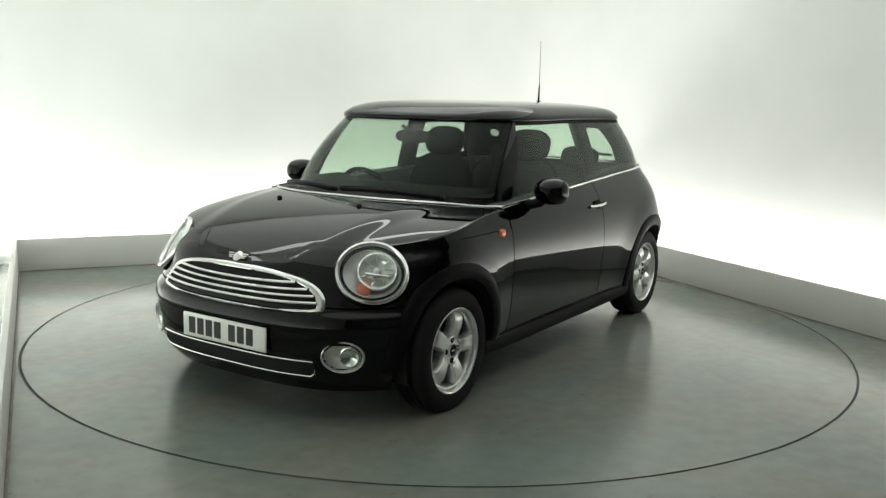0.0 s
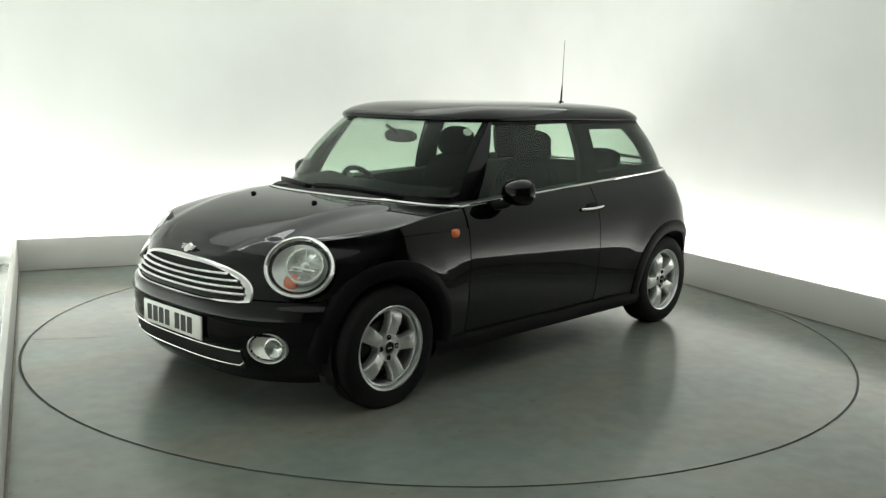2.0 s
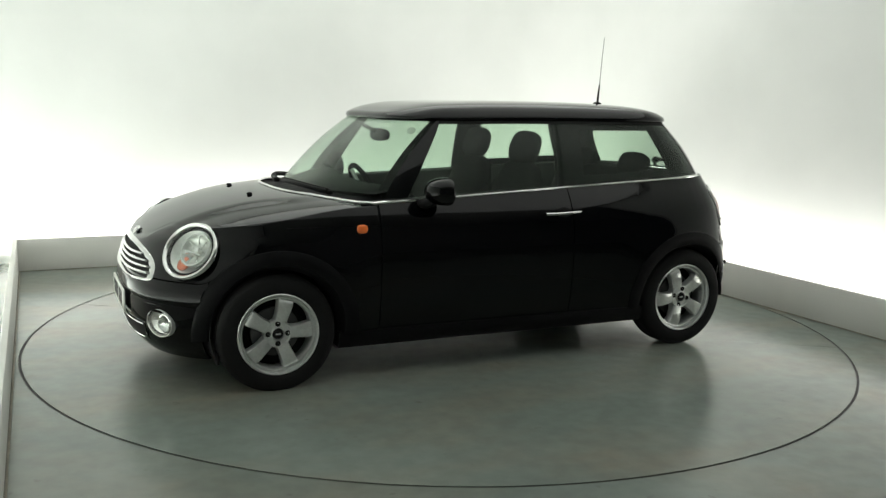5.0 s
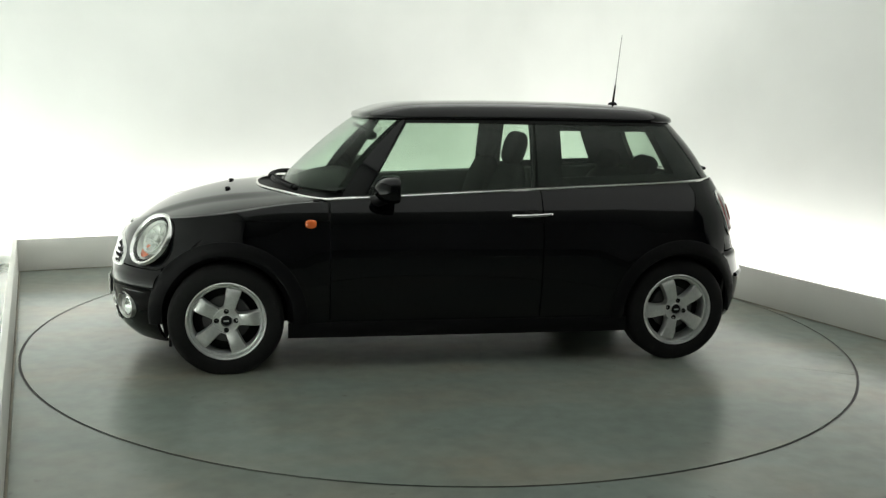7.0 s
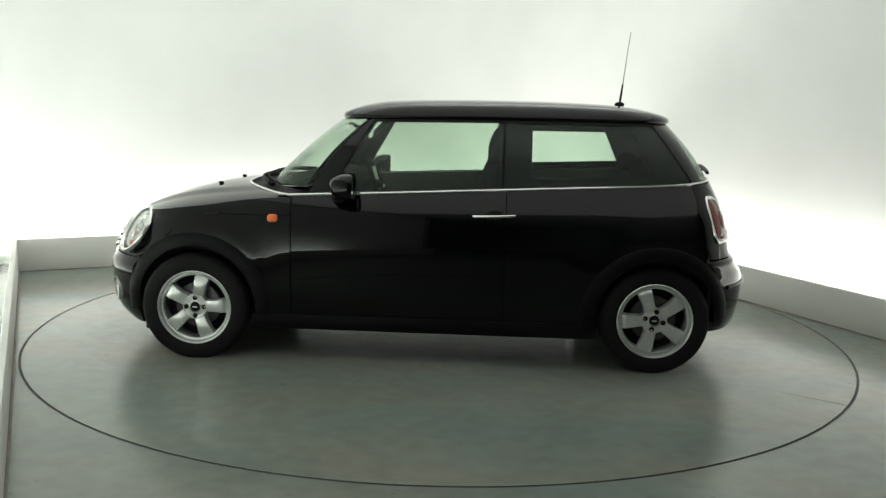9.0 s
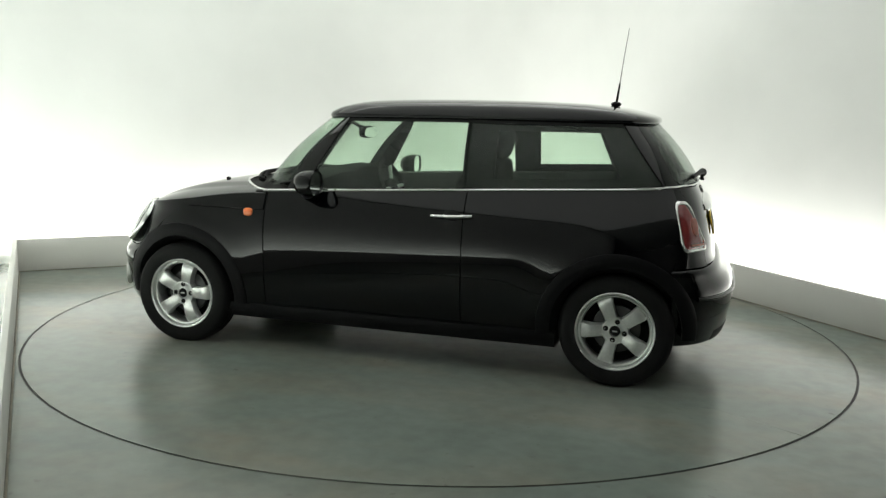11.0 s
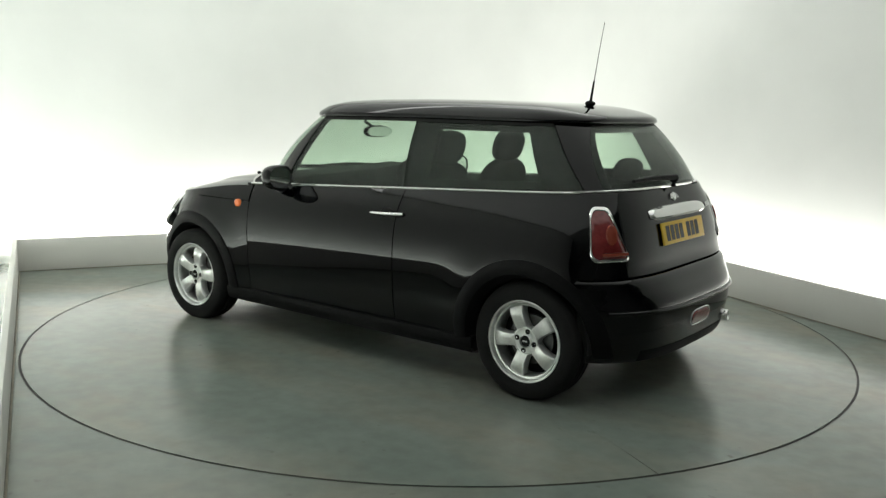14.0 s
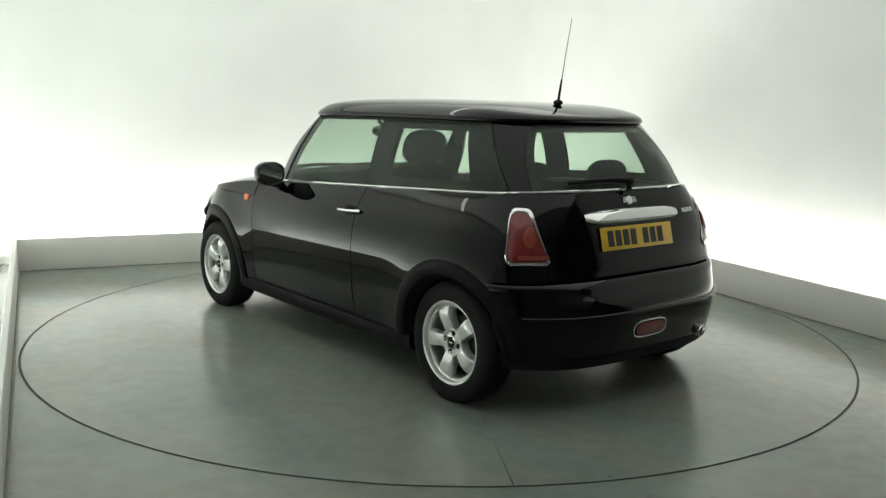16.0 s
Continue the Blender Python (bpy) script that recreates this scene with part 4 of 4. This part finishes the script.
def make_front_details():
    headlamp(1), headlamp(-1), foglamp(1), foglamp(-1)
    make_grille()
    plate("front_plate", (front_x(0, 0.40) + 0.010, 0.003, 0.372), (1, 0, 0.0), 0.52, 0.111, M_PLATEW, "white front number plate with dark bars", [-0.20, -0.145, -0.09, -0.035, 0.055, 0.11, 0.165])
    # lower intake with two bright strips
    bm = bmesh.new()
    rows = []
    for i in range(41):
        y = 0.47 * (-1 + 2 * i / 40)
        rows.append([surf_front(y, z, 0.003) for z in (0.215, 0.24, 0.265, 0.285, 0.30)])
    grid(bm, rows)
    part("lower_intake", bm, M_GAP, CAR, "black lower air intake")
    for z, ym, r in ((0.298, 0.47, 0.0048), (0.228, 0.45, 0.0042)):
        pts = []
        if z < 0.25:
            pts += [surf_front(-0.475, 0.262, 0.006), surf_front(-0.47, 0.242, 0.006)]
        pts += [surf_front(ym * (-1 + 2 * i / 40), z, 0.006) for i in range(41)]
        if z < 0.25:
            pts += [surf_front(0.47, 0.242, 0.006), surf_front(0.475, 0.262, 0.006)]
        part("intake_strip", tube(bmesh.new(), pts, r, 8), M_CHROME, CAR, "thin chrome intake strip")
    # washer jets
    for s in (1, -1):
        bm = blob(bmesh.new(), (1.25, s * 0.26, hood_z(1.25, 0.26) + 0.005), (0.016, 0.012, 0.009), 12, 8)
        part("washer_jet", bm, M_CLAD, CAR)
    # wipers
    for y0, y1 in ((0.50, -0.05), (-0.10, -0.62)):
        bm = bmesh.new()
        pts = []
        for i in range(13):
            t = i / 12
            y = lerp(y0, y1, t)
            pts.append((cowl_x(y) - 0.075 - 0.02 * t, y, hood_z(0.95, y * 0.9) + 0.014 + 0.012 * math.sin(math.pi * t)))
        tube(bm, pts, lambda t: 0.010 - 0.003 * t, 8, flat=1.4)
        tube(bm, [(p[0] - 0.018, p[1] - 0.03, p[2] + 0.003) for p in pts], 0.006, 6, flat=2.2)
        blob(bm, (cowl_x(y0) - 0.09, y0, hood_z(0.95, y0) + 0.014), (0.018, 0.018, 0.014), 14, 8)
        part("wiper", bm, M_CLAD, CAR, "black windscreen wiper")


def make_side_details():
    for s in (1, -1):
        # indicator on the fender
        bm = blob(bmesh.new(), (0.815, s * 0.812, 0.779), (0.030, 0.013, 0.024), 20, 10, 2.6)
        part("side_indicator", bm, M_AMBER, CAR, "orange side turn lamp")
        bm = bmesh.new()
        box(bm, 0.86, 0.96, s * 0.803, s * 0.817, 0.757, 0.765, 0.002)
        part("fender_slot", bm, M_CLAD, CAR)
        # door handle: chrome bow over a dark cup
        bm = blob(bmesh.new(), (-0.365, s * 0.8035, 0.824), (0.050, 0.008, 0.034), 20, 10)
        part("handle_cup", bm, M_GAP, CAR)
        pts = [(-0.253 - 0.217 * t, s * (0.806 + 0.022 * math.sin(math.pi * t) ** 0.6), 0.822 + 0.009 * t) for t in [i / 16 for i in range(17)]]
        part("door_handle", tube(bmesh.new(), pts, lambda t: 0.010, 10, flat=0.9), M_CHROME, CAR, "chrome bow door handle")
        # mirror
        mr = new("door_mirror")
        mr.parent = CAR
        mr["label"] = "black oval door mirror"
        c = Vector((0.425, s * 0.870, 0.965))
        rows, bm = [], bmesh.new()
        for x, ry, rz in ((0.075, 0.004, 0.004), (0.07, 0.035, 0.028), (0.055, 0.062, 0.046), (0.03, 0.083, 0.061), (0.0, 0.094, 0.069), (-0.03, 0.097, 0.071), (-0.045, 0.096, 0.070), (-0.052, 0.090, 0.065), (-0.046, 0.085, 0.060), (-0.03, 0.083, 0.058)):
            row = []
            for k in range(36):
                a = math.tau * k / 36
                e = 2 / 2.5
                row.append(c + Vector((x, 0.92 * ry * math.copysign(abs(math.cos(a)) ** e, math.cos(a)), rz * math.copysign(abs(math.sin(a)) ** e, math.sin(a)))))
            rows.append(row)
        grid(bm, rows, close=True)
        bmesh.ops.recalc_face_normals(bm, faces=bm.faces)
        part("mirror_housing", bm, M_PAINT, mr)
        bm = bmesh.new()
        vs = [bm.verts.new(c + Vector((-0.044, 0.079 * math.cos(math.tau * k / 36), 0.061 * math.sin(math.tau * k / 36)))) for k in range(36)]
        bm.faces.new(vs)
        part("mirror_glass", bm, M_MIRROR, mr, "mirror glass", smooth=False)
        bm = bmesh.new()
        tube(bm, [(0.475, s * 0.74, 0.895), (0.465, s * 0.785, 0.893), (0.445, s * 0.825, 0.905), (0.43, s * 0.85, 0.93)], lambda t: 0.036 - 0.006 * t, 12, flat=0.75)
        part("mirror_foot", bm, M_CLAD, mr)
    # aerial on the roof's rear
    a = new("aerial")
    a.parent = CAR
    bm = blob(bmesh.new(), (-1.098, 0, 1.424), (0.030, 0.020, 0.016), 18, 10)
    part("aerial_base", bm, M_CLAD, a)
    bm = tube(bmesh.new(), [(-1.098, 0, 1.42), (-1.107, -0.003, 1.50), (-1.112, -0.005, 1.545)], lambda t: 0.0075 - 0.003 * t, 10)
    part("aerial_foot", bm, M_CLAD, a)
    bm = tube(bmesh.new(), [(-1.112, -0.005, 1.54), (-1.128, -0.015, 1.70), (-1.146, -0.025, 1.852)], lambda t: 0.0024 - 0.0009 * t, 8)
    part("aerial_rod", bm, M_STEEL, a)


def tail_lamp(s):
    t = new("tail_lamp")
    t.parent = CAR
    t["label"] = "red tail lamp with a chrome surround"
    # outline round the tail's corner, wider at the foot
    def u_at(y, z):
        n, w = 3.3 + 0.9 * sm(z, 0.50, 0.64), curve(z, W_Z) - 0.006
        return 3 - math.asin(min(0.999, (y / w)) ** (n / 2)) / (math.pi / 2)

    def outline(d):
        pts = []
        corners = [(u_at(0.742, 0.703) - d, 0.706 - d), (u_at(0.660, 0.948) - d, 0.948 + d), (u_at(0.592, 0.945) + d, 0.945 + d), (u_at(0.560, 0.706) + d, 0.706 - d)]
        n = len(corners)
        for i, c in enumerate(corners):
            p = Vector(c)
            a = (Vector(corners[i - 1]) - p).normalized()
            b = (Vector(corners[(i + 1) % n]) - p).normalized()
            for k in range(7):
                q = k / 6
                pts.append(p + a * (0.05 * (1 - q) ** 2) + b * (0.05 * q * q))
        return pts

    def on(p, off):
        a, b, c = body_pt(p.x, p.y), body_pt(p.x + 0.01, p.y), body_pt(p.x, p.y + 0.01)
        n = (b - a).cross(c - a).normalized()
        if n.x > 0:
            n = -n
        q = a + n * off
        return Vector((q.x, s * q.y, q.z))
    bm = bmesh.new()
    rows = [[on(p, off) for p in outline(d)] for d, off in ((0.002, -0.01), (0.002, 0.006), (-0.003, 0.010), (-0.011, 0.009), (-0.015, 0.002))]
    grid(bm, rows, close=True)
    bmesh.ops.recalc_face_normals(bm, faces=bm.faces)
    part("chrome_surround", bm, M_CHROME, t, "chrome lamp surround")
    bm = bmesh.new()
    rows = []
    for d, off in ((-0.012, 0.002), (-0.02, 0.006), (-0.05, 0.009), (-0.085, 0.010)):
        o = outline(-0.008)
        c = Vector((u_at(0.645, 0.82), 0.82))
        f = 1 + (d + 0.012) / 0.086
        rows.append([on(c + (p - c) * f, off) for p in o])
    vs = grid(bm, rows, close=True)
    bm.faces.new(vs[-1])
    part("lens", bm, M_RED, t, "dark red lens")
    bm = bmesh.new()
    c = Vector((u_at(0.640, 0.825), 0.825))
    grid(bm, [[on(c + Vector((math.cos(a), math.sin(a))) * r, off) for a in [math.tau * k / 28 for k in range(28)]] for r, off in ((0.046, 0.008), (0.043, 0.0125), (0.03, 0.014), (0.001, 0.015))], close=True)
    part("indicator_lens", bm, M_RED2, t, "orange-red round lens")
    # narrow red-brown lens strip across the lamp's foot
    bm = bmesh.new()
    grid(bm, [[on(Vector((u_at(lerp(0.575, 0.70, i / 10), z), z)), off) for i in range(11)] for z, off in ((0.728, 0.006), (0.731, 0.012), (0.744, 0.012), (0.747, 0.006))])
    part("lower_lens", bm, M_RED2, t, "dull red-brown lower lens")


def make_rear_details():
    tail_lamp(1), tail_lamp(-1)
    plate("rear_plate", (-1.668, 0.0, 0.800), (-1, 0, 0.26), 0.52, 0.111, M_PLATEY, "yellow rear number plate with dark bars", [-0.20, -0.145, -0.09, -0.035, 0.055, 0.11, 0.165])
    # chrome grip above the plate
    bm = bmesh.new()
    rows = []
    for i in range(31):
        k = -1 + 2 * i / 30
        y = -0.012 + 0.345 * k
        e = 1 - abs(k) ** 4
        g = max(0.02, 1 - abs(k) ** 6) ** 0.5
        rows.append([(rear_x(y, z) - o * g, y, z) for z, o in ((0.872 + 0.012 * (1 - g), 0.0), (0.874 + 0.012 * (1 - g), 0.022), (0.887, 0.034), (0.902 + 0.012 * e, 0.030), (0.913 + 0.018 * e, 0.016), (0.915 + 0.018 * e, 0.0))])
    grid(bm, rows)
    bmesh.ops.recalc_face_normals(bm, faces=bm.faces)
    part("tailgate_grip", bm, M_CHROME, CAR, "broad chrome tailgate grip")
    # badge
    b = new("tailgate_badge")
    b.parent = CAR
    m = Matrix.Translation((rear_x(0, 0.968) - 0.004, 0, 0.968)) @ Matrix.Rotation(radians(-65), 4, "Y")
    bm = lathe(bmesh.new(), [(0.001, 0.006), (0.02, 0.005), (0.024, 0.0), (0.024, -0.004)], 28)
    bmesh.ops.transform(bm, matrix=m @ Matrix.Rotation(radians(90), 4, "X"), verts=bm.verts)
    part("badge_disc", bm, M_CHROME, b, "small round chrome badge")
    for s in (1, -1):
        bm = bmesh.new()
        for k in range(3):
            box(bm, -0.012 + k * 0.010, -0.007 + k * 0.010, s * 0.024, s * (0.052 - 0.005 * k), -0.002, 0.004)
        bmesh.ops.transform(bm, matrix=m, verts=bm.verts)
        part("badge_wing", bm, M_CHROME, b)
    # unreadable raised lettering as a short row of bars
    for k in range(6):
        y0 = -0.40 - 0.019 * k
        bm = bmesh.new()
        grid(bm, [[(rear_x(y, z) - o, y, z) for z, o in ((0.888, 0.0), (0.888, 0.005), (0.908, 0.005), (0.908, 0.0))] for y in (y0, y0 - 0.007, y0 - 0.014)])
        bmesh.ops.recalc_face_normals(bm, faces=bm.faces)
        part("letter_bar", bm, M_ALLOY, CAR, "small silver raised bar", smooth=False)
    # bumper bright strip
    pts = []
    for i in range(41):
        t = -1 + 2 * i / 40
        u = 3 - (3 - u_of_x(-1.60, 0.45)) * abs(t)
        p = body_pt(u, 0.470, 0.006)
        pts.append((p.x, math.copysign(p.y, t), p.z))
    part("bumper_ridge", tube(bmesh.new(), pts[1:-1], 0.011, 10), M_PAINT, CAR)
    # fog reflector in the bumper and exhaust pipe
    bm = bmesh.new()
    rows = []
    for i in range(13):
        y = 0.03 + 0.22 * (i / 12 - 0.5)
        h = 0.034 * max(0.05, 1 - abs(i / 6 - 1) ** 4) ** 0.5
        rows.append([(rear_x(y, 0.38 + h * f) - o, y, 0.38 + h * f) for f, o in ((-1, 0.002), (-0.85, 0.010), (0, 0.013), (0.85, 0.010), (1, 0.002))])
    grid(bm, rows)
    part("rear_fog_lamp", bm, M_RED, CAR, "red rear fog lamp in the bumper")
    pts = []
    for k in range(48):
        c, q = math.cos(math.tau * k / 48), math.sin(math.tau * k / 48)
        y, z = 0.03 + 0.118 * math.copysign(abs(c) ** 0.5, c), 0.38 + 0.040 * math.copysign(abs(q) ** 0.7, q)
        pts.append((rear_x(y, z) - 0.004, y, z))
    part("fog_lamp_trim", tube(bmesh.new(), pts, 0.0032, 8, closed=True), M_ALLOY, CAR, "thin bright fog lamp trim")
    bm = bmesh.new()
    lathe(bm, [(0.030, 1.50), (0.030, 1.785), (0.027, 1.79), (0.024, 1.785), (0.023, 1.60), (0.001, 1.60)], 28)
    bmesh.ops.transform(bm, matrix=Matrix.Translation((0, -0.415, 0.298)) @ Matrix.Rotation(radians(90), 4, "Z"), verts=bm.verts)
    part("exhaust_pipe", bm, M_CHROME, CAR, "round steel exhaust pipe")
    bm = bmesh.new()
    rows = []
    for i in range(31):
        y = 0.66 * (-1 + 2 * i / 30)
        rows.append([(rear_x(y, z) - 0.006, y, z) for z in (0.226, 0.245, 0.265, 0.282)])
    grid(bm, rows)
    part("rear_apron", bm, M_CLAD, CAR, "matt black lower rear apron")
    # rear wiper
    bm = bmesh.new()
    tube(bm, [(-1.598, 0.0, 1.02), (-1.607, 0.01, 1.062), (-1.592, 0.10, 1.068), (-1.578, 0.22, 1.066), (-1.555, 0.38, 1.058)], lambda t: 0.017 - 0.007 * t, 8)
    blob(bm, (-1.600, 0.0, 1.058), (0.024, 0.03, 0.024), 14, 8)
    part("rear_wiper", bm, M_CLAD, CAR, "black rear wiper")


def seat(x, y, front=True):
    st = new("front_seat" if front else "rear_seat")
    st.parent = CAR
    lean = Matrix.Rotation(radians(-16), 4, "Y")
    bm = blob(bmesh.new(), (x + 0.25, y, 0.52), (0.28, 0.25, 0.09), 24, 12, 4)
    part("seat_cushion", bm, M_CLOTH, st)
    bm = blob(bmesh.new(), (x - 0.055, y, 0.775), (0.07, 0.24, 0.315), 24, 14, 3.2, lean)
    part("seat_back", bm, M_CLOTH, st)
    bm = blob(bmesh.new(), (x - 0.140, y, 1.158), (0.052, 0.142, 0.100), 20, 12, 2.8, lean)
    part("head_restraint", bm, M_CLOTH, st)
    for s in (1, -1):
        part("restraint_post", tube(bmesh.new(), [(x - 0.125, y + s * 0.05, 1.04), (x - 0.15, y + s * 0.05, 1.14)], 0.007, 8), M_STEEL, st)


def make_interior():
    for y in (0.315, -0.315):
        seat(-0.243, y)
    # rear bench with two low restraints
    st = new("rear_bench")
    st.parent = CAR
    lean = Matrix.Rotation(radians(-20), 4, "Y")
    part("seat_cushion", blob(bmesh.new(), (-0.82, 0, 0.55), (0.25, 0.56, 0.09), 28, 12, 4), M_CLOTH, st)
    part("seat_back", blob(bmesh.new(), (-1.13, 0, 0.78), (0.075, 0.56, 0.25), 28, 12, 4, lean), M_CLOTH, st)
    for y in (0.29, -0.29):
        part("head_restraint", blob(bmesh.new(), (-1.20, y, 1.055), (0.05, 0.14, 0.075), 20, 12, 2.8, lean), M_CLOTH, st)
    # dashboard
    bm = bmesh.new()
    rows = []
    for i in range(31):
        y = 0.66 * (-1 + 2 * i / 30)
        k = 0.24 * (abs(y) / 0.66) ** 2.4
        hood = 0.03 * math.exp(-((y + 0.37) / 0.15) ** 2) + 0.012 * math.exp(-(y / 0.18) ** 2)
        rows.append([(0.93 - k, y, 0.935), (0.80 - k, y, 0.962 + hood * 0.5), (0.66 - k * 0.6, y, 0.967 + hood), (0.58 - k * 0.4, y, 0.945 + hood), (0.545 - k * 0.3, y, 0.88), (0.56, y, 0.75), (0.62, y, 0.55), (0.70, y, 0.30)])
    grid(bm, rows)
    part("dashboard", bm, M_TRIM, CAR, "dark grey plastic dashboard")
    # steering wheel on the car's right
    sw = new("steering_wheel")
    sw.parent = CAR
    sw.matrix_local = Matrix.Translation((0.375, -0.37, 0.842)) @ Matrix.Rotation(radians(-66), 4, "Y")
    bm = bmesh.new()
    tube(bm, [(0.18 * math.cos(math.tau * k / 40), 0.18 * math.sin(math.tau * k / 40), 0) for k in range(40)], 0.016, 8, closed=True)
    part("wheel_rim", bm, M_TRIM, sw)
    bm = blob(bmesh.new(), (0, 0, -0.015), (0.065, 0.07, 0.03), 18, 10, 3)
    part("hub_pad", bm, M_TRIM, sw)
    for a in (90, 210, 330, 270):
        c, q = math.cos(radians(a)), math.sin(radians(a))
        part("spoke", tube(bmesh.new(), [(0.04 * c, 0.04 * q, -0.01), (0.175 * c, 0.175 * q, 0)], 0.013, 8), M_ALLOY, sw)
    # interior mirror
    im = new("interior_mirror")
    im.parent = CAR
    part("mirror_body", blob(bmesh.new(), (0.425, -0.005, 1.215), (0.025, 0.125, 0.038), 24, 12, 2.6), M_TRIM, im)
    bm = bmesh.new()
    fs = [bm.verts.new((0.3985, -0.005 + 0.115 * math.copysign(abs(math.cos(math.tau * k / 32)) ** 0.8, math.cos(math.tau * k / 32)), 1.215 + 0.031 * math.copysign(abs(math.sin(math.tau * k / 32)) ** 0.8, math.sin(math.tau * k / 32)))) for k in range(32)]
    bm.faces.new(fs)
    part("mirror_glass", bm, M_MIRROR, im, smooth=False)
    part("mirror_stalk", tube(bmesh.new(), [(0.44, -0.005, 1.23), (0.53, -0.005, 1.275)], 0.011, 8), M_TRIM, im)
    # parcel shelf
    bm = box(bmesh.new(), -1.50, -1.22, -0.58, 0.58, 0.965, 0.995, 0.008)
    part("parcel_shelf", bm, M_TRIM, CAR)
    # paper disc behind the windscreen
    p, q, r = house_pt(0.552, 0.86, -0.012), house_pt(0.537, 0.86, -0.012), house_pt(0.552, 0.90, -0.012)
    n = (q - p).cross(r - p).normalized()
    a = (q - p).normalized()
    b = n.cross(a)
    bm = bmesh.new()
    top = [bm.verts.new(p + a * (0.024 * math.cos(math.tau * k / 28)) + b * (0.024 * math.sin(math.tau * k / 28))) for k in range(28)]
    bot = [bm.verts.new(v.co - n * 0.0015) for v in top]
    bm.faces.new(top), bm.faces.new(bot[::-1])
    for k in range(28):
        bm.faces.new((top[k], top[(k + 1) % 28], bot[(k + 1) % 28], bot[k]))
    bmesh.ops.recalc_face_normals(bm, faces=bm.faces)
    part("paper_disc", bm, M_BEZEL, CAR, "small round paper disc behind the glass", smooth=False)


make_panels()
make_house()
make_roof()
make_trim()
make_cladding()
for sgn in (1, -1):
    wheel(radians(104), AXLE + 0.008, sgn, 0.0, 0.281, 0.98, 0.742)
    wheel(radians(69), -AXLE, sgn, radians(12), HUBZ, 0.98, 0.72)
make_front_details()
make_side_details()
make_rear_details()
make_interior()


# ---------- what moves ----------
TURN = [(0, 237.04), (0.5, 235.59), (1, 233.12), (1.5, 229.94), (2, 226.38), (3, 219.21), (4, 212.13), (5.2, 203.70), (6.5, 194.66), (8, 184.31), (9, 177.44), (10.3, 168.52), (11.5, 160.28), (12.5, 153.41), (13.5, 146.51), (14.5, 139.57), (15.5, 132.59), (16, 129.08)]


def motions():
    walk(TABLE, [(t, pose(0, 0, 0, 0, 0, a)) for t, a in TURN])
    rows = []
    for t, a in TURN:
        c, s = math.cos(radians(a)), math.sin(radians(a))
        rows.append((t, pose(0.0525 * c - 0.10 * s, 0.0525 * s + 0.10 * c, 0.0, 0, 0, a)))
    walk(CAR, rows)


motions()
